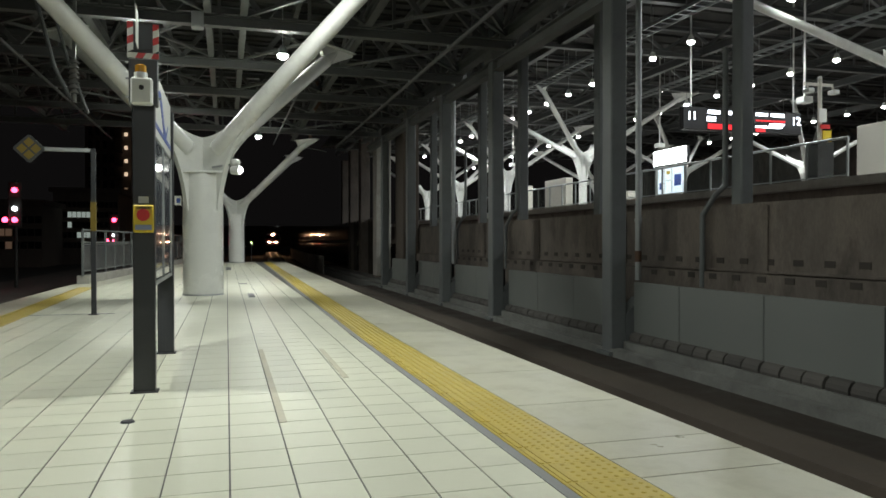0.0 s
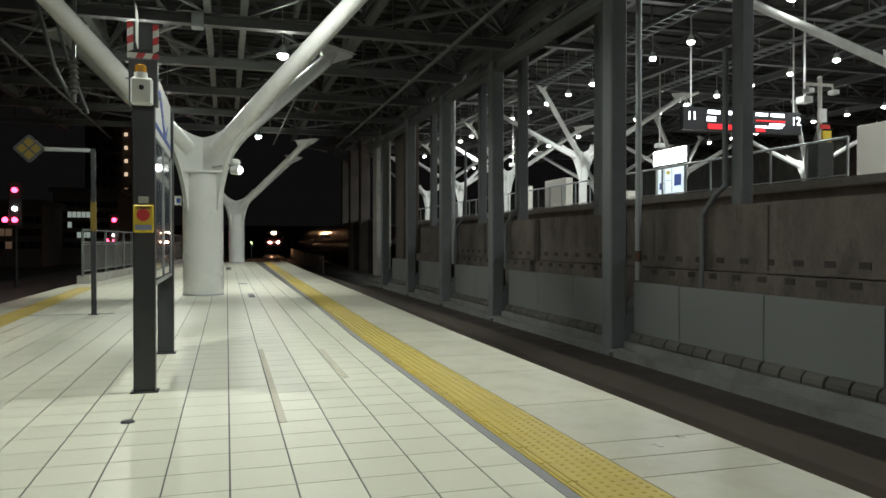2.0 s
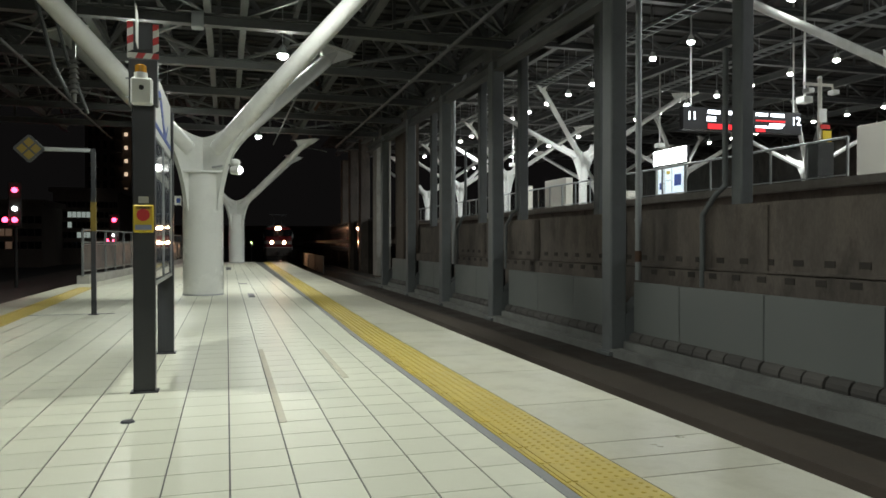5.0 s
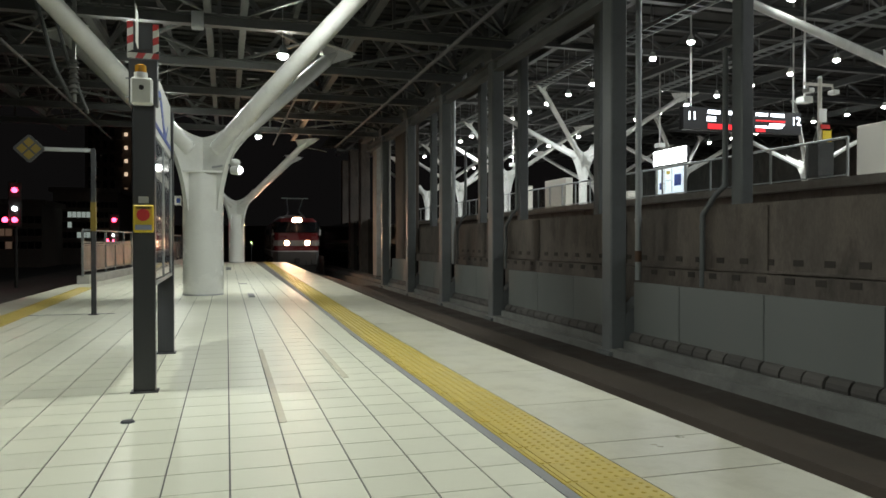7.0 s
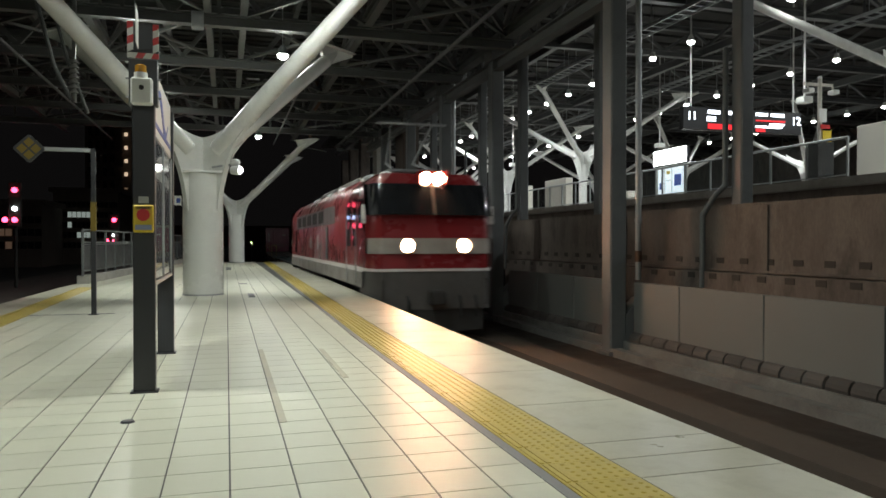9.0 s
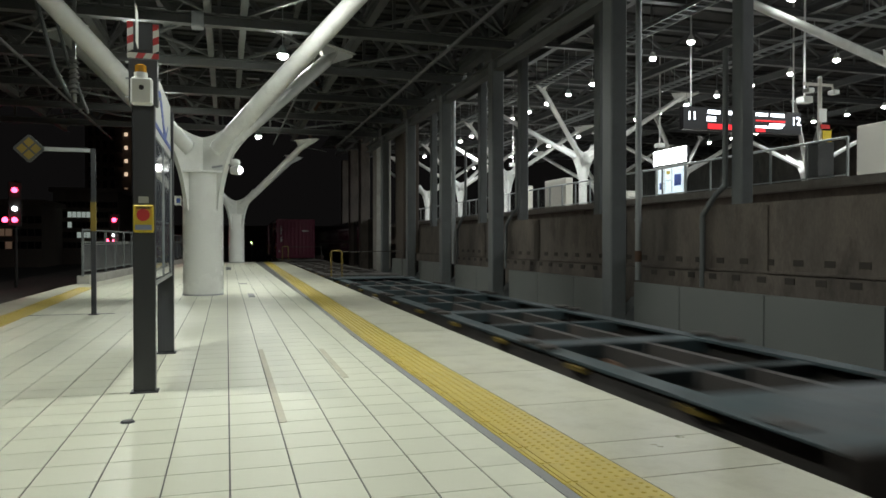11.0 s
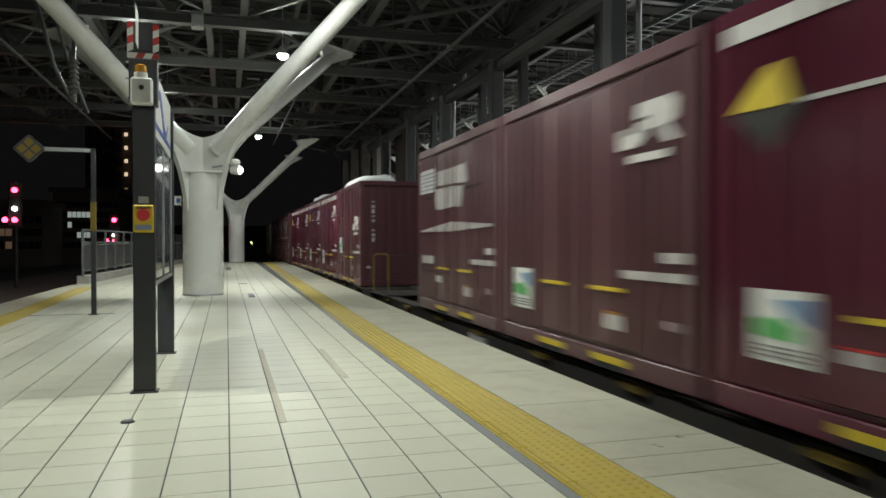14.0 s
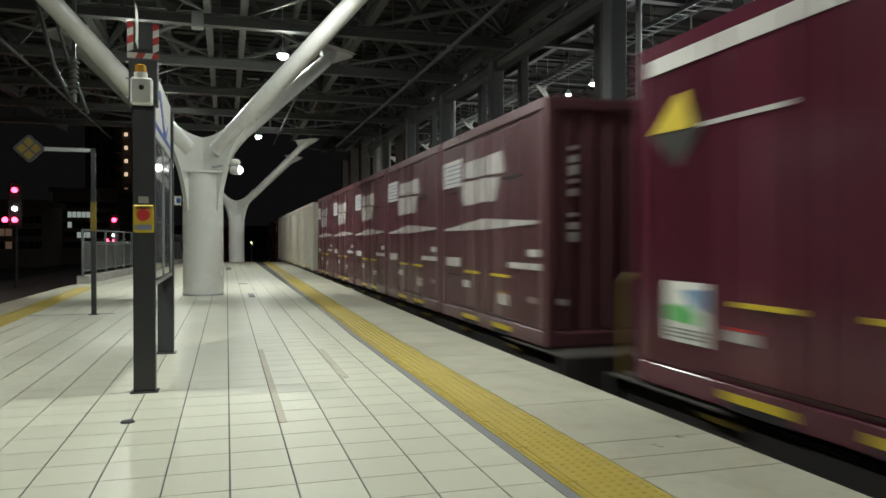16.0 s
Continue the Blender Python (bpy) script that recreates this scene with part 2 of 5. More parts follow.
def pipe(bm, pts, r, seg=8):
    for a, b in zip(pts, pts[1:]):
        rod(bm, a, b, r, seg=seg)
    for p in pts[1:-1]:
        ball(bm, p, r, 8)
    return bm


def prism(bm, outline, axis, a, b):
    """Extrude a closed outline of (u, v) along x, y or z from a to b."""
    def at(u, v, w):
        return {"x": (w, u, v), "y": (u, w, v), "z": (u, v, w)}[axis]
    lo = [bm.verts.new(at(u, v, a)) for u, v in outline]
    hi = [bm.verts.new(at(u, v, b)) for u, v in outline]
    n = len(outline)
    fs = [bm.faces.new(lo), bm.faces.new(hi[::-1])]
    for i in range(n):
        fs.append(bm.faces.new((lo[i], hi[i], hi[(i + 1) % n], lo[(i + 1) % n])))
    bmesh.ops.recalc_face_normals(bm, faces=fs)
    return bm


def loft(bm, rings, caps=True, closed=True):
    vs = [[bm.verts.new(p) for p in ring] for ring in rings]
    fs = []
    for a, b in zip(vs, vs[1:]):
        n = len(a)
        for i in range(n if closed else n - 1):
            fs.append(bm.faces.new((a[i], a[(i + 1) % n], b[(i + 1) % n], b[i])))
    if caps:
        fs += [bm.faces.new(vs[0][::-1]), bm.faces.new(vs[-1])]
    bmesh.ops.recalc_face_normals(bm, faces=fs)
    return bm


def mesh_of(name, bm, mat, smooth=False):
    me = bpy.data.meshes.new(name)
    bm.to_mesh(me)
    bm.free()
    me.materials.append(mat)
    if smooth:
        for p in me.polygons:
            p.use_smooth = True
        me.set_sharp_from_angle(angle=radians(35))
    return me


def part(name, bm, mat, parent=None, label="", smooth=False):
    """One mesh object under a thing or a part."""
    ob = new(name, mesh_of(name, bm, mat, smooth))
    if parent is not None:
        ob.parent = parent
    if label:
        tagged(ob, label)
    return ob


def twin(ob, m, parent):
    """Another piece on the same mesh."""
    o = new(ob.name.split(".")[0], ob.data)
    o.parent = parent
    o.matrix_basis = m
    return o


def thing(name, label, category, group="", kind="", at=None):
    ob = new(name)
    ob.empty_display_size = 0.2
    tagged(ob, label, category, group, kind)
    if at is not None:
        ob.matrix_basis = at
    return ob


def B():
    return bmesh.new()


# ---------------------------------------------------------------- the platform
def strip(bm, xa, xb, y0, y1, z0, z1, step=2.0):
    """A slab between two lines that follow the platform's edge: xa(y) to xb(y)."""
    n = max(1, round((y1 - y0) / step))
    rings = []
    for i in range(n + 1):
        y = y0 + (y1 - y0) * i / n
        rings.append([(xa(y), y, z0), (xb(y), y, z0), (xb(y), y, z1), (xa(y), y, z1)])
    return loft(bm, rings)


PLAT_Y0, PLAT_Y1 = -12.0, 42.0


def left_x(y):
    return -4.0 if y < 20.5 else -4.0 + (y - 20.5) * 0.08


def ground():
    b = B()
    box(b, -400, 400, -150, 700, -1.75, -1.55)
    tagged(part("ground", b, GROUND), "dark gravel ground under the tracks", "ground", kind="structure")
    b = B()
    strip(b, left_x, lambda y: edge_x(y) - 0.06, PLAT_Y0, PLAT_Y1, -1.55, -0.02)
    tagged(part("platform_base", b, CONCRETE_L), "concrete body of the island platform", "platform", kind="structure")
    b = B()
    strip(b, lambda y: track_x(y) - 1.36, lambda y: track_x(y) + 1.145, -40, 190, -1.55, -1.12, 4)
    tagged(part("track_bed", b, BALLAST), "dark ballast bed under the running track", "track bed", kind="structure")
    b = B()
    strip(b, lambda y: track_x(y) + 1.15, lambda y: track_x(y) + 1.82, -40, 60, -1.55, -0.985, 4)
    tagged(part("track_side_slab", b, BED), "brown stained concrete slab beside the track", "slab", kind="structure")
    b = B()
    strip(b, lambda y: track_x(y) + 1.825, lambda y: track_x(y) + 2.79, -40, 36, -1.55, -1.06, 4)
    tagged(part("gutter", b, GUTTER), "dark wet gutter beside the track slab", "gutter", kind="structure")
    b = B()
    box(b, -12, -4.26, -40, 300, -1.55, -1.12)
    tagged(part("track_bed_west", b, BALLAST), "dark ballast bed of the neighbouring track", "track bed", kind="structure")


def rails():
    prof = [(-0.065, -0.17), (0.065, -0.17), (0.065, -0.15), (0.012, -0.13), (0.012, -0.045), (0.034, -0.035), (0.034, 0), (-0.034, 0), (-0.034, -0.035), (-0.012, -0.045), (-0.012, -0.13), (-0.065, -0.15)]
    for f, y0, y1, lab in ((track_x, -40, 190, "worn steel running rail on ballast"), (lambda y: -5.9, -40, 250, "dark steel rail of the neighbouring track")):
        for s in (-0.5335, 0.5335):
            b = B()
            n = int((y1 - y0) / 4)
            loft(b, [[(f(y0 + i * 4) + s + u, y0 + i * 4, RAIL + v) for u, v in prof] for i in range(n + 1)])
            tagged(part("rail", b, RAIL_STEEL), lab, "rail", "rails", "structure")
    b = B()
    for i in range(220):
        y = -30 + i * 0.62
        x = track_x(y)
        box(b, x - 1, x + 1, y - 0.12, y + 0.12, -1.13, -1.085)
        if i < 150:
            box(b, -6.9, -4.9, y - 0.12, y + 0.12, -1.13, -1.085)
    tagged(part("sleepers", b, CONCRETE_L), "concrete sleepers half sunk in ballast", "sleeper", kind="stuff")


def platform_top():
    """Grey border, yellow tactile blocks and edge slabs; the tiles come last in the file."""
    b = B()
    strip(b, lambda y: edge_x(y) - 1.295, lambda y: edge_x(y) - 1.236, PLAT_Y0, PLAT_Y1, -0.02, 0.001)
    tagged(part("grey_border_strip", b, KERB_GREY), "grey joint strip along the yellow blocks", "strip", kind="structure")
    b = B()
    strip(b, lambda y: left_x(y) + 0.04, lambda y: left_x(y) + 0.9, PLAT_Y0, PLAT_Y1, -0.02, 0.0)
    tagged(part("edge_slab_west", b, SLAB), "pale slabs along the far platform edge", "paving", kind="structure")


def tree_column(x, y, dia, label, dx=3.3, dy=3.15, root_z=2.90, tube=1.0):
    """White steel column: crossed diagonal webs on the shaft carry four tubular arms."""
    col = thing("branching_column", label, "column", "white branching columns", at=pose(x, y, 0))
    r = dia / 2
    b = B()
    rings = []
    for z, rr in ((0.0, r), (2.05, r), (2.4, r * 0.985), (2.59, r * 0.97)):
        rings.append([(rr * math.cos(a), rr * math.sin(a), z) for a in [i * math.tau / 36 for i in range(36)]])
    loft(b, rings)
    part("shaft", b, WHITE_STEEL, col, smooth=True)
    b = B()
    rod(b, (0, 0, 0), (0, 0, 0.03), r * 1.05, r * 1.02, 28)
    part("base_ring", b, GALV, col, smooth=True)
    # square collar between the four fins
    b = B()
    c = r * 1.035
    box(b, -c, c, -c, c, 2.582, 2.628, 0.008)
    part("capital_plate", b, WHITE_STEEL, col)
    reach = math.hypot(dx, dy)
    root = Vector((0.155, 0, root_z))
    tip = Vector((reach, 0, TRUSS_Z - 0.05))
    d = (tip - root).normalized()
    for sx, sy in ((1, 1), (-1, 1), (-1, -1), (1, -1)):
        turn = Matrix.Rotation(math.atan2(sy * dy, sx * dx), 4, "Z")

        def turned(bb):
            for v in bb.verts:
                v.co = turn @ v.co
            return bb
        p0, p1 = root + d * 0.32, root + d * 1.55
        p3 = root + (tip - root) * 0.90
        b = B()
        rod(b, p0, p1, 0.168 * tube, 0.186 * tube, 28)
        rod(b, p1, p3, 0.186 * tube, 0.172 * tube, 28)
        rod(b, p3, tip, 0.172 * tube, 0.06, 28)
        arm = part("arm", turned(b), WHITE_STEEL, col, smooth=True)
        b = B()
        rod(b, p0 - d * 0.012, p0 + d * 0.02, 0.178 * tube, 0.176 * tube, 28)
        part("root_ring", turned(b), WHITE_STEEL, arm, smooth=True)
        b = B()
        rod(b, p1 - d * 0.012, p1 + d * 0.012, 0.191 * tube, 0.191 * tube, 28)
        part("weld_ring", turned(b), WHITE_STEEL, arm, smooth=True)
        b = B()
        prism(b, [(tip.x - 0.72, tip.z + 0.08), (tip.x - 0.66, tip.z - 0.02), (tip.x - 0.52, tip.z - 0.30), (tip.x - 0.34, tip.z - 0.40), (tip.x + 0.10, tip.z - 0.22), (tip.x + 0.70, tip.z + 0.02), (tip.x + 0.70, tip.z + 0.08)], "y", -0.045, 0.045)
        part("flared_tip_plate", turned(b), WHITE_STEEL, arm)
        b = B()
        box(b, tip.x - 0.72, tip.x + 0.70, -0.16, 0.16, tip.z + 0.082, tip.z + 0.115, 0.006)
        part("tip_flange", turned(b), WHITE_STEEL, arm)
        # web from the fin on the shaft up to the arm
        top = [(u, 3.36 + 0.36 * u * u) for u in [1.25 - 1.25 * q / 12 for q in range(13)]]
        outer = [(0.0, 2.632), (r * 0.5, 2.632), (r * 0.985, 2.58), (r * 0.985, 1.78), (r * 0.995, 1.78), (r + 0.035, 1.86), (r + 0.075, 2.1), (r + 0.125, 2.35), (r + 0.20, 2.6), (r + 0.30, 2.86),
                 (r + 0.43, 3.10), (r + 0.62, 3.32), (1.25, 3.52)]
        b = B()
        prism(b, top + outer, "y", -0.028, 0.028)
        part("head_web", turned(b), WHITE_STEEL, col)
        b = B()
        edge = outer[5:]
        for (u0, v0), (u1, v1) in zip(edge, edge[1:]):
            m, n = along((u0, 0, v0), (u1, 0, v1))
            box(b, -0.012, 0.012, -0.055, 0.055, -0.01, n + 0.01, m=m)
        part("web_flange", turned(b), WHITE_STEEL, col)
    return col


def front_columns():
    """Steel stanchions between the track and the viaduct, and a second row on the viaduct wall."""
    def one(x, y, z0, z1, w, d, haunch, lab, grp):
        c = thing("steel_stanchion", lab, "column", grp, at=pose(x, y, 0))
        b = B()
        t = 0.025
        box(b, -w / 2, w / 2, -d / 2, d / 2, z0, z1, t)
        part("shaft", b, DARK_STEEL, c)
        b = B()
        box(b, -w / 2 - 0.08, w / 2 + 0.08, -d / 2 - 0.08, d / 2 + 0.08, z0 - 0.05, z0 + 0.03, 0.008)
        part("base_plate", b, DARK_STEEL, c)
        if haunch:
            b = B()
            prism(b, [(w / 2, z0), (w / 2 + 0.32, z0), (w / 2 + 0.32, z0 + 1.05), (w / 2, z0 + 0.72)], "y", -d / 2 + 0.02, d / 2 - 0.02)
            part("foot_casing", b, DARK_STEEL, c)
            for q in ((0, 1.7, ROOF_Z - 0.3), (0, -1.7, ROOF_Z - 0.3), (-1.5, 0, ROOF_Z - 0.4)):
                b = B()
                bar(b, (0, 0, TRUSS_Z + 0.05), q, 0.13, 0.13)
                part("knee_brace", b, ROOF_STEEL, c)
            b = B()
            box(b, -0.24, 0.24, -0.30, 0.30, TRUSS_Z - 0.12, TRUSS_Z + 0.22, 0.01)
            part("node_plate", b, ROOF_STEEL, c)
        return c
    for i, y in enumerate((7.0, 12.63, 19.12, 24.05, 28.95, 34.0)):
        if i == 0:
            continue
        one(7.22, y, -1.0, ROOF_Z, 0.34, 0.36, True, "dark grey steel stanchion with a boxed foot beside the track", "stanchions beside the track")
    for y in (10.9, 16.0, 20.9, 24.6, 31.0):
        one(8.78, y, WALL_TOP - 0.1, ROOF_Z, 0.26, 0.28, False, "dark grey steel stanchion on the viaduct wall", "stanchions on the wall")


def barrier():
    """Low panel wall with rubber blocks and a concrete ledge along the track."""
    b = B()
    box(b, 7.32, 8.2, -30, 60, -1.55, -0.78)
    tagged(part("barrier_ledge", b, LEDGE), "pale concrete ledge at the foot of the barrier", "ledge", kind="structure")
    b = B()
    box(b, 7.05, 7.27, -30, 60, -1.55, -0.915)
    tagged(part("ledge_step", b, LEDGE), "narrow concrete step below the ledge", "ledge", kind="structure")
    spans = ((-6, 0.6), (0.6, 6.8), (6.8, 12.38), (12.93, 18.87), (19.42, 23.8), (24.3, 28.7), (29.25, 33.7))
    for y0, y1 in spans:
        fence = thing("barrier_panel_wall", "grey panel barrier with rubber blocks at its foot", "barrier", "panel barriers along the track")
        n = max(2, round((y1 - y0) / 1.95))
        joints = [6.8, 8.84, 10.91, 12.38] if y0 == 6.8 else [y0 + i * (y1 - y0) / n for i in range(n + 1)]
        for a, c in zip(joints, joints[1:]):
            b = B()
            box(b, 7.5, 7.58, a + 0.010, c - 0.010, -0.62, 0.36, 0.008)
            part("panel", b, PANEL, fence)
        b = B()
        box(b, 7.54, 7.62, y0, y1, -0.78, 0.35)
        part("backing", b, BLACK, fence)
        k = max(4, round((y1 - y0) / 0.40))
        s = (y1 - y0) / k
        for i in range(k):
            b = B()
            g = 0.014 + 0.012 * ((i * 7) % 3)
            prism(b, [(7.40, -0.78), (7.385, -0.735), (7.40, -0.675), (7.44, -0.625), (7.50, -0.60), (7.54, -0.60), (7.54, -0.78)], "y", y0 + i * s + g, y0 + (i + 1) * s - 0.016)
            part("rubber_block", b, RUBBER, fence)
    wall = thing("viaduct_wall", "stained dark concrete viaduct wall", "wall", kind="structure")
    b = B()
    box(b, WALL_X, WALL_X + 0.35, -30, 36, -1.55, WALL_TOP)
    part("wall_face", b, CONCRETE, wall)
    for y in (1.0, 5.5, 9.9, 14.3, 19.0, 23.5, 28.0, 32.5):
        b = B()
        box(b, WALL_X - 0.035, WALL_X - 0.002, y, y + 0.42, -0.2, WALL_TOP - 0.05, 0.01)
        part("pilaster", b, CONCRETE, wall)
    b = B()
    box(b, WALL_X - 0.05, WALL_X - 0.004, -30, 36, 0.62, 0.66)
    box(b, WALL_X - 0.16, WALL_X - 0.004, -30, 36, -1.5, 0.60)
    part("lower_course", b, CONCRETE, wall)
    # No holes are cut: flat dark plates carry the drain recesses' shade in their colour.
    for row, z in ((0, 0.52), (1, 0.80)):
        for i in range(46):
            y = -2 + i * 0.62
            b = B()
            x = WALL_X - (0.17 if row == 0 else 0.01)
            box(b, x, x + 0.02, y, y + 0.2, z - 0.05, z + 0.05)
            part("recess_shade_plate", b, RECESS_SHADE, wall)


def pole_and_pipes():
    p = thing("slender_pole", "grey steel pole with a dark band behind the barrier", "pole", at=pose(8.1, 13.2, 0))
    b = B()
    rod(b, (0, 0, 0.35), (0, 0, ROOF_Z), 0.062, seg=14)
    part("shaft", b, GALV, p, smooth=True)
    b = B()
    rod(b, (0, 0, 0.72), (0, 0, 0.95), 0.068, seg=14)
    part("band", b, RUST, p)
    for z in (1.55, 3.4, 5.0):
        b = B()
        rod(b, (0, 0, z), (0, 0, z + 0.06), 0.075, seg=14)
        part("coupling", b, GALV, p)
    p = thing("slender_pole", "thin grey steel pole beside the viaduct wall", "pole", at=pose(8.1, 25.9, 0))
    b = B()
    rod(b, (0, 0, 0.2), (0, 0, ROOF_Z), 0.075, seg=14)
    part("shaft", b, GALV, p, smooth=True)
    for y in (11.42, 21.2, 26.2):
        d = thing("drain_pipe", "grey drain pipe bending over the wall's top", "pipe", "drain pipes on the wall", at=pose(WALL_X, y, 0))
        b = B()
        pipe(b, [(-0.16, 0, 0.3), (-0.16, 0, 1.62), (-0.05, -0.22, 1.98), (0.06, -0.34, 2.14), (0.06, -0.34, 4.6)], 0.05, 12)
        part("tube", b, DARK_STEEL, d, smooth=True)
        for z in (0.6, 1.4):
            b = B()
            rod(b, (-0.16, 0, z), (-0.16, 0, z + 0.04), 0.062, seg=12)
            part("clamp", b, DARK_STEEL, d)


def roof_truss(y, x0, x1, z0, z1, mat, lab, step, grp, flange=0.26):
    t = thing("roof_truss", lab, "truss", grp, at=pose(0, y, 0))
    b = B()
    ibeam(b, (x0, 0, z0 + 0.13), (x1, 0, z0 + 0.13), flange, 0.26)
    part("bottom_chord", b, mat, t)
    b = B()
    ibeam(b, (x0, 0, z1 - 0.12), (x1, 0, z1 - 0.12), flange * 0.8, 0.22)
    part("top_chord", b, mat, t)
    n = max(2, round((x1 - x0) / step))
    for i in range(n):
        a, c = x0 + (x1 - x0) * i / n, x0 + (x1 - x0) * (i + 1) / n
        m = (a + c) / 2
        for p, q in (((a, 0, z0 + 0.26), (m, 0, z1 - 0.2)), ((m, 0, z1 - 0.2), (c, 0, z0 + 0.26))):
            b = B()
            bar(b, p, q, 0.12, 0.12)
            part("diagonal", b, mat, t)
        b = B()
        bar(b, (m, 0, z0 + 0.26), (m, 0, z1 - 0.2), 0.08, 0.08)
        part("strut", b, mat, t)
    return t


def roof():
    for i in range(9):
        y = 1.2 + i * 4.25
        roof_truss(y, -14, 7.3 if y > 11 else 9.0, TRUSS_Z, ROOF_Z - 0.15, ROOF_STEEL, "dark grey steel roof truss spanning the platform", 2.1, "trusses over the platform")
    for x, w in ((-0.42, 0.15), (0.42, 0.15), (-3.2, 0.2), (3.4, 0.2), (-7.5, 0.2), (7.2, 0.3)):
        g = thing("roof_girder", "grey steel girder running along the roof", "girder", "girders along the roof")
        b = B()
        ibeam(b, (x, -2, TRUSS_Z - 0.01 + 0.42), (x, 39.6, TRUSS_Z - 0.01 + 0.42), w, 0.3)
        # Middle pair in paler steel: the light on these beams is put into their colour.
        part("beam", b, UP_STEEL if abs(x) < 1 else ROOF_STEEL, g)
        for k in range(9):
            y = 1.2 + k * 4.25
            b = B()
            bar(b, (x, y, TRUSS_Z + 0.55), (x, y + 2.1, ROOF_Z - 0.25), 0.09)
            part("brace", b, ROOF_STEEL, g)
            b = B()
            bar(b, (x, y + 2.1, ROOF_Z - 0.25), (x, y + 4.2, TRUSS_Z + 0.55), 0.09)
            part("brace", b, ROOF_STEEL, g)
    for x, r, z in ((-5.4, 0.045, -0.06), (2.35, 0.035, -0.05), (5.6, 0.05, -0.06)):
        c = thing("roof_conduit", "thin grey conduit clipped under the trusses", "conduit", "conduits under the roof")
        b = B()
        rod(b, (x, -2, TRUSS_Z + z), (x, 39.0, TRUSS_Z + z), r, seg=8)
        part("tube", b, ROOF_STEEL, c, smooth=True)
        for k in range(9):
            b = B()
            box(b, x - r - 0.02, x + r + 0.02, 1.2 + k * 4.25 - 0.04, 1.2 + k * 4.25 + 0.04, TRUSS_Z + z, TRUSS_Z + 0.004)
            part("clip", b, GALV, c)
    # sloping bracing in the plane of the chords
    for k in range(8):
        y = 1.2 + k * 4.25
        for x0, x1 in ((-7.5, -3.2), (-3.2, -0.42), (0.42, 3.4), (3.4, 7.2)):
            s = thing("roof_brace", "thin dark steel cross brace under the roof", "brace", "cross braces of the roof")
            for p, q in (((x0, y, TRUSS_Z + 0.33), (x1, y + 4.25, TRUSS_Z + 0.33)), ((x1, y, TRUSS_Z + 0.28), (x0, y + 4.25, TRUSS_Z + 0.28))):
                b = B()
                bar(b, p, q, 0.09, 0.07)
                part("angle_bar", b, ROOF_STEEL, s)
    for x in (-11.5, -9.5, -5.6, -1.8, 2.0, 5.4):
        p = thing("roof_purlin", "dark steel purlin under the roof deck", "purlin", "purlins under the roof")
        b = B()
        ibeam(b, (x, -2, ROOF_Z - 0.22), (x, 40.5, ROOF_Z - 0.22), 0.14, 0.26)
        part("beam", b, ROOF_STEEL, p)
    b = B()
    box(b, -14, 9.2, -14, 41, ROOF_Z, ROOF_Z + 0.15)
    for i in range(91):
        y = -13.8 + i * 0.6
        box(b, -14, 9.2, y, y + 0.25, ROOF_Z - 0.07, ROOF_Z - 0.002)
    tagged(part("ceiling", b, DECK), "dark ribbed steel roof deck", "ceiling", kind="structure")
    # upper station's roof
    for i in range(11):
        y = 3.0 + i * 6.2
        roof_truss(y, 9.4, 48, 9.2, 10.6, UP_STEEL, "grey steel roof truss over the upper platform", 3.0, "trusses over the upper platform", 0.3)
    for x in (10.2, 13.4, 20.2, 26.5, 31.0, 38.0):
        g = thing("roof_girder", "grey steel girder along the upper roof", "girder", "girders along the upper roof")
        b = B()
        ibeam(b, (x, 2, 9.5), (x, 70, 9.5), 0.25, 0.36)
        part("beam", b, UP_STEEL, g)
        for k in range(11):
            y = 3.0 + k * 6.2
            for p, q in (((x, y, 9.6), (x, y + 3.1, 10.4)), ((x, y + 3.1, 10.4), (x, y + 6.2, 9.6))):
                b = B()
                bar(b, p, q, 0.1)
                part("brace", b, UP_STEEL, g)
    b = B()
    box(b, 9.2, 52, -10, 74, 10.7, 10.85)
    for i in range(70):
        y = -9 + i * 1.2
        box(b, 9.2, 52, y, y + 0.4, 10.6, 10.698)
    tagged(part("ceiling_upper", b, DECK), "dark ribbed roof deck of the upper station", "ceiling", kind="structure")
    # eaves girder on the stanchions, with its lattice
    s = thing("eaves_girder", "dark level steel lattice girder on the stanchions", "girder")
    b = B()
    ibeam(b, (7.2, 38, TRUSS_Z - 0.25), (7.2, 2.0, TRUSS_Z - 0.25), 0.26, 0.3)
    part("beam", b, ROOF_STEEL, s)
    for k in range(28):
        y = 3.0 + k * 1.25
        b = B()
        bar(b, (7.35, y, TRUSS_Z - 0.15), (7.35, y + 0.62, TRUSS_Z + 0.75), 0.06)
        bar(b, (7.35, y + 0.62, TRUSS_Z + 0.75), (7.35, y + 1.25, TRUSS_Z - 0.15), 0.06)
        part("lacing", b, ROOF_STEEL, s)
    b = B()
    bar(b, (7.35, 2.0, TRUSS_Z + 0.78), (7.35, 38.0, TRUSS_Z + 0.78), 0.1)
    part("upper_rail", b, ROOF_STEEL, s)
    # slanting ties between the two roofs
    for k in range(9):
        y = 4.5 + k * 3.6
        t = thing("roof_tie", "slender grey steel tie between the two roofs", "tie", "ties between the roofs")
        b = B()
        bar(b, (7.3, y, TRUSS_Z + 0.1), (9.3, y + 0.9, 9.3), 0.09)
        part("tie_bar", b, UP_STEEL, t)
        b = B()
        bar(b, (7.3, y + 1.8, ROOF_Z - 0.2), (9.3, y + 0.9, 9.3), 0.07)
        part("tie_bar", b, UP_STEEL, t)
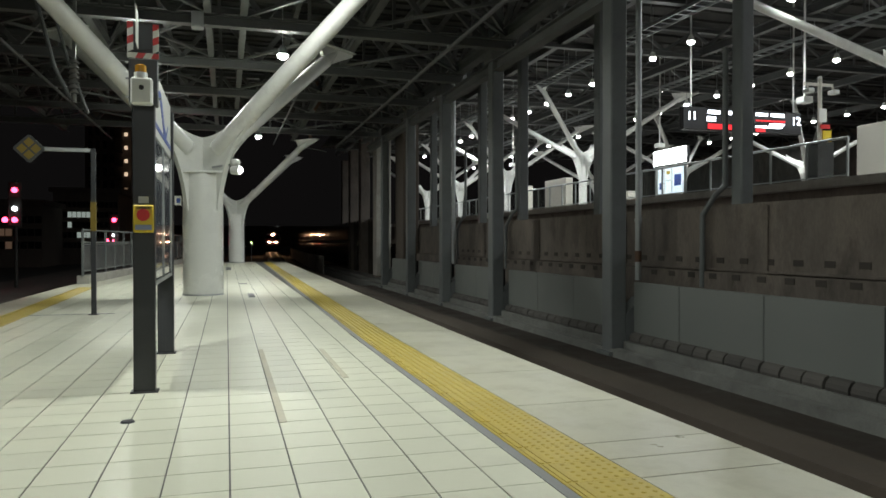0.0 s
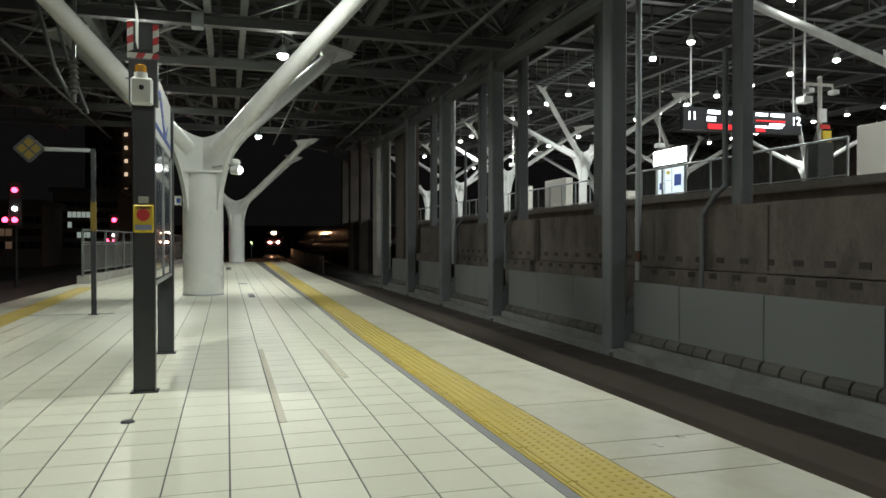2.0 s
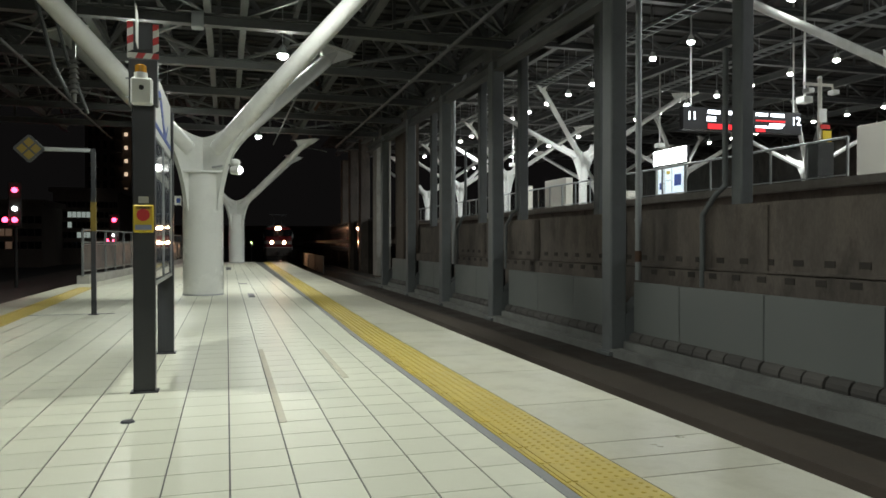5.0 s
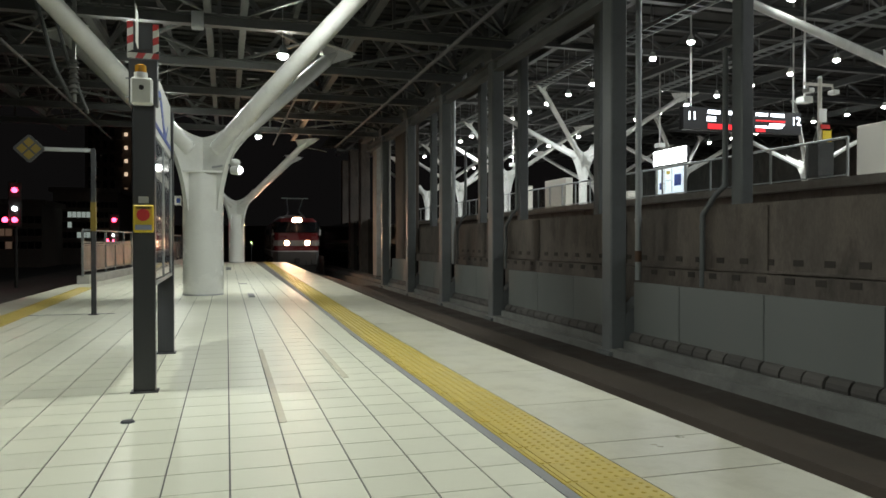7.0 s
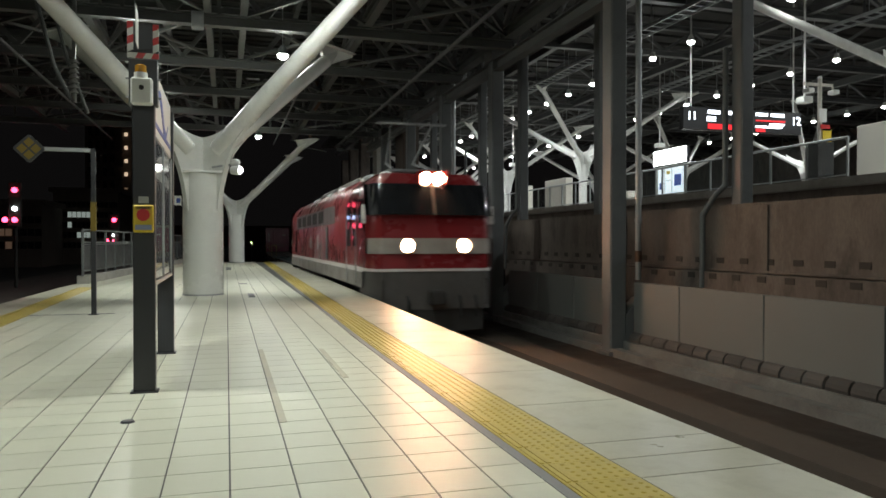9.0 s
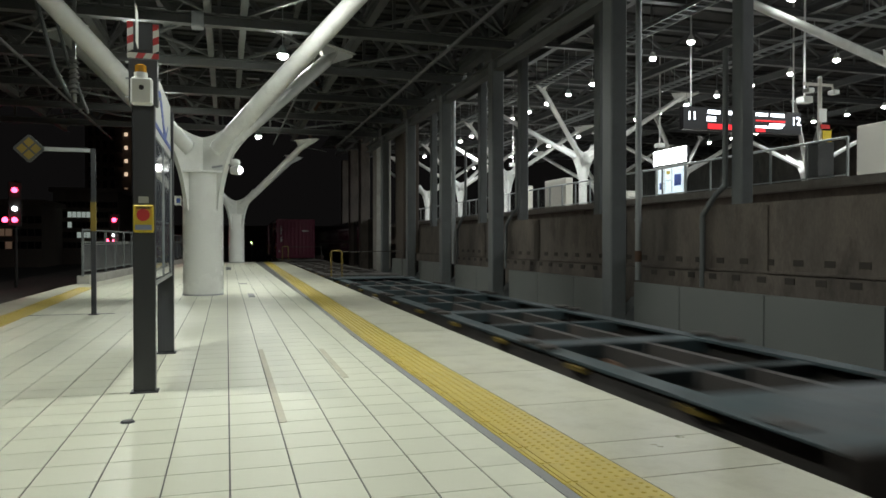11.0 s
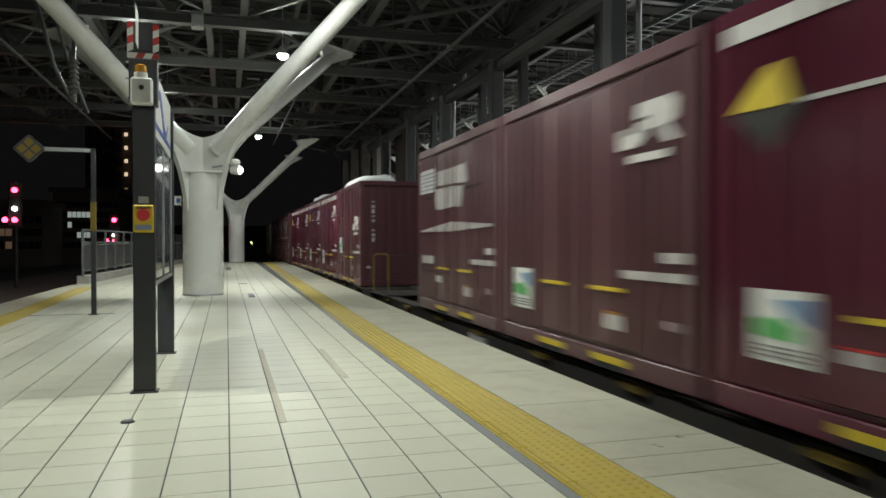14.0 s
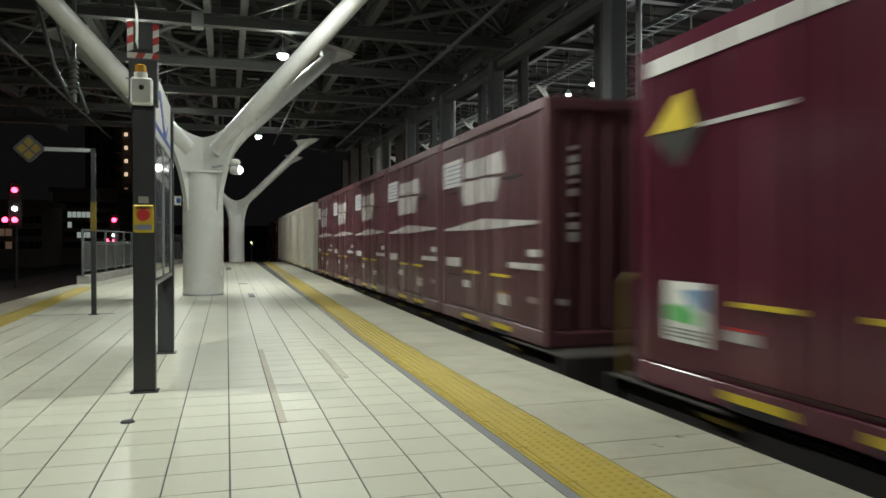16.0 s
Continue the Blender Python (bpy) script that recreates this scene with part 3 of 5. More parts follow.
    # cable ladders under the upper roof
    for x, y0, y1, z in ((15.2, 12.0, 60.0, 9.0), (21.8, 14.0, 60.0, 9.05)):
        c = thing("cable_ladder", "grey steel cable ladder under the upper roof", "cable ladder", "cable ladders")
        for sx in (-0.3, 0.3):
            b = B()
            box(b, x + sx - 0.02, x + sx + 0.02, y0, y1, z, z + 0.12)
            part("side_rail", b, GALV, c)
        b = B()
        for k in range(int((y1 - y0) / 0.5)):
            box(b, x - 0.28, x + 0.28, y0 + k * 0.5, y0 + k * 0.5 + 0.05, z + 0.02, z + 0.05)
        tagged(part("ladder_bed", b, GALV, c), kind="stuff")
        for q in (-0.16, -0.05, 0.08, 0.17):
            b = B()
            rod(b, (x + q, y0, z + 0.08), (x + q, y1, z + 0.08), 0.03, seg=6)
            part("cable", b, BLACK, c)
        for k in range(int((y1 - y0) / 3.1)):
            b = B()
            rod(b, (x - 0.3, y0 + k * 3.1, z), (x - 0.3, y0 + k * 3.1, 10.6), 0.012, seg=6)
            rod(b, (x + 0.3, y0 + k * 3.1, z), (x + 0.3, y0 + k * 3.1, 10.6), 0.012, seg=6)
            part("hanger", b, GALV, c)


def station_lamp(x, y, z, power, colour, glowmat, lab, grp, r=0.135, spread=172, stem=2.32):
    l = thing("downlight", lab, "lamp", grp, at=pose(x, y, z))
    b = B()
    rod(b, (0, 0, 0.05), (0, 0, 0.28), r * 1.05, r * 0.55, 18)
    part("housing", b, DARK_STEEL if glowmat is LAMP_GLOW else WHITE, l, smooth=True)
    b = B()
    rod(b, (0, 0, 0.28), (0, 0, stem), 0.012, seg=6)
    part("stem", b, GALV, l)
    b = B()
    ball(b, (0, 0, 0.02), r, 16, (1, 1, 0.7))
    part("lens", b, glowmat, l, "glowing white lens", smooth=True)
    if power:
        d = bpy.data.lights.new("downlight_light", "AREA")
        d.shape, d.size, d.energy, d.color = "DISK", r * 2, power, colour
        d.spread = radians(spread)
        o = new("downlight_light", d)
        o.matrix_basis = pose(x, y, z - r * 0.5 - 0.03)


def lamps():
    for y, k in ((-7.2, 1.1), (6.0, 1.1), (12.6, 0.5), (19.2, 1.1), (34.3, 1.1)):
        station_lamp(1.4, y, 5.9, LAMP_POWER * k, LAMP_COLOUR, LAMP_GLOW, "round white downlight under the platform roof", "downlights over the platform")
    for y in (-7.0, 6.0, 18.95, 29.1):
        station_lamp(-2.1, y, 5.9, LAMP_POWER * 1.35, LAMP_COLOUR, LAMP_GLOW, "round white downlight under the platform roof", "downlights over the platform")
    for x in (16.5, 23.8, 34.6):
        for k in range(-6, 11 if x > 30 else 21):
            y = 20.8 + k * 2.52 + (0.0 if x < 20 else 0.6)
            if x > 30 and y < 27:
                continue
            station_lamp(x, y, 8.5, FAR_LAMP_POWER * 3 if k % 3 == 0 else 0, FAR_LAMP_COLOUR, FAR_GLOW, "round white downlight over the upper platform", "downlights over the upper platform", 0.135)


# ---------------------------------------------------------------- the train
def front_at(t):
    """Where the engine's front stands along the track at t seconds."""
    return 0.0115064 * t ** 3 - 0.373953 * t ** 2 - 11.9021656 * t + 143.5786 - 0.03 * max(0.0, t - 13.0) ** 1.5


def along_track(y, off):
    yy = y + off
    slope = track_x(yy + 0.5) - track_x(yy - 0.5)
    return pose(track_x(yy), yy, RAIL, 0, 0, -math.degrees(math.atan(slope)))


MOVERS = []


def motions():
    for ob, off in MOVERS:
        walk(ob, [(k * 0.5, along_track(front_at(k * 0.5), off)) for k in range(33)])


def wheelset(bogie, y, r):
    for s in (-1, 1):
        b = B()
        x = s * 0.5335
        rod(b, (x - 0.065, y, r), (x + 0.065, y, r), r, r, 28)
        rod(b, (x - s * 0.095, y, r), (x - s * 0.065, y, r), r + 0.028, r + 0.028, 28)
        part("wheel", b, RUST, bogie, smooth=True)
    b = B()
    rod(b, (-0.45, y, r), (0.45, y, r), 0.08, seg=12)
    part("axle", b, UNDER, bogie, smooth=True)


def bogie(thing_ob, y, wheelbase, r, heavy=False):
    b = B()
    for s in (-1, 1):
        x = s * 0.92
        prism(b, [(y - wheelbase / 2 - 0.32, r - 0.06), (y - wheelbase / 2 - 0.32, r + 0.14), (y - 0.4, r + (0.32 if heavy else 0.22)), (y + 0.4, r + (0.32 if heavy else 0.22)),
                  (y + wheelbase / 2 + 0.32, r + 0.14), (y + wheelbase / 2 + 0.32, r - 0.06), (y + 0.35, r - 0.16), (y - 0.35, r - 0.16)], "x", x - 0.06, x + 0.06)
    box(b, -0.86, 0.86, y - 0.22, y + 0.22, r - 0.08, r + 0.2)
    bg = part("bogie", b, UNDER, thing_ob, "black bogie with worn wheels")
    for s in (-1, 1):
        for k in (-1, 1):
            b = B()
            box(b, s * 0.98 - 0.05, s * 0.98 + 0.07, y + k * wheelbase / 2 - 0.13, y + k * wheelbase / 2 + 0.13, r - 0.13, r + 0.15, 0.03)
            part("axle_box", b, UNDER, bg)
            b = B()
            rod(b, (s * 0.95, y + k * 0.24, r - 0.1), (s * 0.95, y + k * 0.24, r + 0.18), 0.085, seg=10)
            part("spring", b, RUST, bg)
    for k in (-1, 1):
        wheelset(bg, y + k * wheelbase / 2, r)
    return bg


def locomotive():
    l = thing("electric_locomotive", "red electric freight locomotive with lit headlights and snow on its roof", "locomotive")
    H = 9.55
    def ring(y, f, lean, inset=0.0):
        pts = [(1.42, 1.42), (1.42, 1.5), (1.42, 3.05), (1.30, 3.34), (1.06, 3.55), (-1.06, 3.55), (-1.30, 3.34), (-1.42, 3.05), (-1.42, 1.5), (-1.42, 1.42)]
        return [(x * f, y + lean * max(0, z - 2.62) * 0.42, z - inset * (1 if z > 3.3 else 0)) for x, z in pts]
    b = B()
    loft(b, [ring(-H, 0.80, 1, 0.02), ring(-H + 0.08, 0.875, 1, 0.01), ring(-H + 0.38, 0.965, 1), ring(-H + 0.72, 1, 1), ring(-H + 1.6, 1, 0),
             ring(H - 1.6, 1, 0), ring(H - 0.72, 1, -1), ring(H - 0.38, 0.965, -1), ring(H - 0.08, 0.875, -1, 0.01), ring(H, 0.80, -1, 0.02)])
    part("body_shell", b, LOCO_RED, l, smooth=True)

    def wrap(e, o, y_in=0.72, half=1.42):
        """Plan outline round one nose, o metres outside the shell."""
        pts = [(half + o, y_in), (half * 0.965 + o, 0.38), (half * 0.875 + o, 0.08 - o * 0.7), (half * 0.80, -o)]
        return [(x, e * (H - y)) for x, y in pts] + [(-x, e * (H - y)) for x, y in pts[::-1]]

    def wrapped(name, e, o, z0, z1, mat, lab, lean=False, y_in=0.72):
        bb = B()
        out = wrap(e, o, y_in)
        f = lambda z: -e * 0.42 * max(0, z - 2.62) if lean else 0.0
        loft(bb, [[(x, y + f(z), z) for x, y in out] for z in (z0, z1)])
        return part(name, bb, mat, l, lab, smooth=True)
    # grey side fields, doors, louvres
    for s in (-1, 1):
        b = B()
        box(b, s * 1.424 - 0.003, s * 1.424 + 0.003, -4.6, 6.5, 2.55, 3.04)
        part("upper_side_field", b, LOCO_SIDE, l, "dark grey upper side field")
        b = B()
        box(b, s * 1.427 - 0.006, s * 1.427 + 0.006, -H + 0.75, H - 0.75, 1.40, 1.50)
        part("waist_stripe", b, MARK_WHITE, l, "white stripe above the sill")
        b = B()
        box(b, s * 1.43 - 0.02, s * 1.43 + 0.004, -H + 0.75, H - 0.75, 1.06, 1.395, 0.006)
        part("sill", b, LOCO_GREY, l, "grey lower sill")
        for y0, y1, z0, z1 in ((-8.05, -7.62, 1.95, 3.02), (-7.2, -6.75, 1.95, 3.02), (-3.2, -2.75, 1.55, 2.5), (6.6, 7.1, 1.6, 2.5)):
            b = B()
            box(b, s * 1.425 - 0.012, s * 1.425 + 0.012, y0, y1, z0, z1, 0.006)
            part("door" if z1 > 2.6 else "side_louvre", b, WINDOW_DARK, l, "dark door panel" if z1 > 2.6 else "dark louvre")
        b = B()
        box(b, s * 1.425 - 0.012, s * 1.425 + 0.012, -8.9, -8.3, 2.35, 3.0, 0.01)
        part("cab_side_window", b, WINDOW_DARK, l, "dark cab window")
        for k in range(5):
            y0 = -2.2 + k * 1.7
            b = B()
            box(b, s * 1.428 - 0.006, s * 1.428 + 0.006, y0, y0 + 1.2, 2.62, 2.98)
            louv = part("louvre_grille", b, UNDER, l, "dark grille")
            for j in range(5):
                b = B()
                box(b, s * 1.436 - 0.012, s * 1.436 + 0.008, y0 + 0.03, y0 + 1.17, 2.64 + j * 0.068, 2.665 + j * 0.068)
                part("slat", b, UNDER, louv)
        for y0, w in ((-0.9, 0.36), (1.05, 0.42)):
            b = B()
            box(b, s * 1.427 - 0.004, s * 1.427 + 0.004, y0, y0 + w, 1.82, 2.28)
            part("emblem_block" if y0 < 0 else "side_panel", b, MARK_FADED if y0 < 0 else BAND, l, "white emblem shape" if y0 < 0 else "pale side panel")
        b = B()
        rod(b, (s * 1.47, -6.9, 1.1), (s * 1.47, -6.9, 2.6), 0.015, seg=6)
        part("grab_rail", b, GALV, l)
        b = B()
        rod(b, (s * 1.47, -8.2, 1.1), (s * 1.47, -8.2, 2.6), 0.015, seg=6)
        part("grab_rail", b, GALV, l)
        b = B()
        box(b, s * 1.45 - 0.02, s * 1.45 + 0.1, -8.95, -8.87, 2.45, 2.85, 0.01)
        part("rear_view_mirror", b, WHITE, l)
    for e in (-1, 1):
        y = e * H
        def front(z, out):
            return y - e * 0.42 * max(0, z - 2.62) + e * out
        wrapped("windscreen", e, 0.008, 2.62, 3.30, WINDOW_DARK, "dark wraparound windscreen", True, 0.38)
        b = B()
        prism(b, [(front(2.62, 0.006), 2.62), (front(2.62, 0.02), 2.62), (front(3.30, 0.02), 3.30), (front(3.30, 0.006), 3.30)], "x", -0.03, 0.03)
        part("windscreen_post", b, UNDER, l)
        band = wrapped("headlight_band", e, 0.012, 1.80, 2.13, BAND, "dull white band between the headlights", False, 0.38)
        for s in (-1, 1):
            b = B()
            rod(b, (s * 0.62, y + e * 0.012, 1.97), (s * 0.62, y + e * 0.05, 1.97), 0.142, 0.138, 20)
            part("lamp_rim", b, GALV, band)
            b = B()
            rod(b, (s * 0.62, y + e * 0.05, 1.97), (s * 0.62, y + e * 0.062, 1.97), 0.138, 0.134, 20)
            part("headlight", b, HEAD_GLOW if e < 0 else WINDOW_DARK, band, "lit warm headlight" if e < 0 else "")
            # Added tube, keeps the headlight's glow off the wall beside the track.
            b = B()
            rod(b, (s * 0.62, y + e * 0.03, 1.97), (s * 0.62, y + e * 0.16, 1.97), 0.141, 0.145, 24, caps=False)
            part("beam_shield", b, UNDER, band)
        yt = front(3.4, 0.0)
        b = B()
        box(b, -0.36, 0.36, min(yt, yt + e * 0.09) , max(yt, yt + e * 0.09), 3.3, 3.56, 0.03)
        hood = part("roof_lamp_hood", b, LOCO_RED, l)
        for s in (-1, 1):
            b = B()
            rod(b, (s * 0.14, yt + e * 0.09, 3.42), (s * 0.14, yt + e * 0.104, 3.42), 0.128, 0.122, 20)
            part("headlight", b, HEAD_GLOW if e < 0 else WINDOW_DARK, hood, "lit warm headlight" if e < 0 else "")
        # Added plates round the roof lamps, cutting their light to the sides.
        b = B()
        for x0, x1, z0, z1 in ((-0.30, 0.30, 3.56, 3.575), (-0.30, -0.285, 3.27, 3.56), (0.285, 0.30, 3.27, 3.56)):
            box(b, x0, x1, min(yt + e * 0.05, yt + e * 0.2), max(yt + e * 0.05, yt + e * 0.2), z0, z1)
        part("beam_shield", b, LOCO_RED, hood)
        wrapped("front_stripe", e, 0.014, 1.425, 1.485, MARK_WHITE, "thin white front stripe", False, 0.74)
        # lower front: grey apron, snow plough, coupler, hoses
        wrapped("apron", e, -0.004, 0.62, 1.415, APRON, "dark grey front apron", False, 1.1)
        b = B()
        out = [(-1.3, y - e * 0.6), (-1.15, y - e * 0.2), (0, y + e * 0.06), (1.15, y - e * 0.2), (1.3, y - e * 0.6)]
        prism(b, out, "z", 0.14, 0.61)
        part("snow_plough", b, UNDER, l, "dark snow plough")
        b = B()
        box(b, -0.16, 0.16, min(y, y + e * 0.36), max(y, y + e * 0.36), 0.72, 1.04, 0.04)
        part("coupler", b, UNDER, l)
        for s in (-0.6, 0.55, 0.9):
            b = B()
            pipe(b, [(s, y + e * 0.02, 0.9), (s, y + e * 0.12, 0.72), (s, y + e * 0.1, 0.45)], 0.03)
            part("brake_hose", b, BLACK, l)
        for s in (-1, 1):
            b = B()
            pipe(b, [(s * 1.15, y - e * 0.04, 0.72), (s * 1.15, y + e * 0.1, 0.72), (s * 1.15, y + e * 0.1, 1.25), (s * 1.15, y - e * 0.02, 1.25)], 0.018, 6)
            part("step_rail", b, WAGON_GREY, l)
    # roof equipment
    for y0, y1, w, h in ((-7.2, -5.8, 0.7, 0.16), (-4.9, -1.2, 0.85, 0.24), (-0.6, 2.6, 0.85, 0.24), (3.2, 5.4, 0.8, 0.2), (6.3, 7.4, 0.7, 0.16)):
        b = B()
        box(b, -w, w, y0, y1, 3.55, 3.55 + h, 0.05)
        part("roof_box", b, LOCO_GREY, l)
    b = B()
    for s in (-1, 1):
        bar(b, (s * 0.5, -7.6, 3.78), (s * 0.35, -6.2, 4.05), 0.04)
        bar(b, (s * 0.35, -6.2, 4.05), (s * 0.5, -7.5, 4.85), 0.035)
    box(b, -0.85, 0.85, -7.55, -7.42, 4.85, 4.89)
    box(b, -0.6, 0.6, -7.7, -6.0, 3.72, 3.77)
    part("pantograph", b, GALV, l, "raised pantograph")
    rnd = random.Random(3)
    for y, w, x in ((-8.5, 0.5, -0.85), (-7.4, 0.6, -0.95), (-5.4, 0.45, -0.9), (-3.4, 0.5, -0.98), (-0.8, 0.5, -0.95), (2.9, 0.5, -0.95), (5.8, 0.45, -0.9), (8.2, 0.4, -0.7)):
        b = B()
        ball(b, (x, y, 3.52), w, 16, (0.36, 0.9 + rnd.random() * 0.4, 0.17 + rnd.random() * 0.05))
        part("snow_patch", b, SNOW, l, "clump of white snow", smooth=True)
    for y in (-6.4, 0.0, 6.4):
        bogie(l, y, 2.6, 0.55, True)
    for s in (-1, 1):
        for y0, y1 in ((-4.4, -2.2), (2.2, 4.4)):
            b = B()
            box(b, s * 1.25 - 0.2, s * 1.25 + 0.1, y0, y1, 0.42, 0.82, 0.03)
            part("underfloor_box", b, UNDER, l)
    b = B()
    box(b, -1.2, 1.2, -H + 0.5, H - 0.5, 0.80, 0.98)
    part("underframe", b, UNDER, l)
    MOVERS.append((l, 9.9))


def flat_wagon(deck, lab):
    g = thing("flat_wagon", lab, "wagon", "flat wagons of the train")
    L = 9.72
    for s in (-1, 1):
        b = B()
        prism(b, [(-L, 0.92), (-L, 0.76), (-6.2, 0.70), (-4.5, 0.56), (4.5, 0.56), (6.2, 0.70), (L, 0.76), (L, 0.92)], "x", s * 1.07 - 0.05, s * 1.07 + 0.05)
        part("side_sill", b, WAGON_GREY, g)
        b = B()
        box(b, s * 1.03 - 0.12, s * 1.03 + 0.10, -L, L, 0.922, 0.955, 0.004)
        part("sill_flange", b, deck, g)
        b = B()
        box(b, s * 0.27 - 0.05, s * 0.27 + 0.05, -L, L, 0.5, 0.93)
        part("centre_sill", b, WAGON_GREY, g)
    for k in range(11):
        y = -9.0 + k * 1.8
        b = B()
        w = 0.42 if k % 2 == 0 else 0.14
        box(b, -1.02, 1.02, y - w / 2, y + w / 2, 0.8, 0.945, 0.006)
        part("cross_beam", b, deck, g)
    for e in (-1, 1):
        b = B()
        box(b, -1.24, 1.24, min(e * L, e * (L - 1.4)), max(e * L, e * (L - 1.4)), 0.958, 0.98, 0.004)
        part("end_deck", b, deck, g)
        b = B()
        box(b, -1.25, 1.25, min(e * L, e * (L + 0.05)), max(e * L, e * (L + 0.05)), 0.62, 0.975, 0.01)
        part("buffer_beam", b, WAGON_GREY, g)
        b = B()
        box(b, -0.14, 0.14, min(e * L, e * (L + 0.46)), max(e * L, e * (L + 0.46)), 0.72, 1.02, 0.03)
        part("coupler", b, UNDER, g)
        b = B()
        pipe(b, [(0.7, e * (L + 0.05), 0.8), (0.7, e * (L + 0.3), 0.45), (0.6, e * (L + 0.45), 0.5)], 0.028)
        part("brake_hose", b, BLACK, g)
        s, y = -1, e * (L - 0.08)
        if e < 0:
            continue
        b = B()
        pipe(b, [(s * 1.18, y, 0.98), (s * 1.18, y, 1.72), (s * 1.13, y, 1.78), (s * 0.90, y, 1.78), (s * 0.85, y, 1.72), (s * 0.85, y, 0.98)], 0.024, 8)
        part("yellow_handrail", b, DULL_YELLOW, g, "bent yellow end handrail", smooth=True)
        b = B()
        pipe(b, [(s * 0.81, y, 1.74), (-s * 1.05, y, 1.76), (-s * 1.05, y, 0.98)], 0.014, 6)
        part("end_rail", b, WAGON_BLUE, g)
    for k in range(6):
        y = -9.42 + k * 3.77
        for s in (-1, 1):
            for d in (-0.22, 0.22):
                if (k == 0 and d < 0) or (k == 5 and d > 0):
                    continue
                b = B()
                box(b, s * 1.1 - 0.09, s * 1.1 + 0.09, y + d - 0.1, y + d + 0.1, 0.957, 0.998, 0.008)
                part("twist_lock", b, WAGON_GREY, g)
    for k in range(5):
        y = -7.54 + k * 3.77
        for d in (-0.9, 0.9):
            b = B()
            box(b, -1.19, -1.125, y + d - 0.16, y + d + 0.16, 0.87, 0.91)
            part("yellow_lock_lever", b, DULL_YELLOW, g, "yellow lever plate")
    for k in (-2.6, -0.6, 1.6):
        b = B()
        rod(b, (-0.75, k, 0.48), (-0.75, k + 0.9, 0.48), 0.17, seg=14)
        part("air_tank", b, UNDER, g, smooth=True)
    b = B()
    box(b, -1.16, -1.122, 2.6, 3.2, 0.6, 0.84)
    part("data_plate", b, MARK_WHITE, g, "white data plate")
    b = B()
    rod(b, (-1.18, 6.7, 0.72), (-1.12, 6.7, 0.72), 0.19, seg=20)
    part("brake_wheel", b, WAGON_GREY, g)
    for y in (-7.0, 7.0):
        bogie(g, y, 1.9, 0.405)
    return g


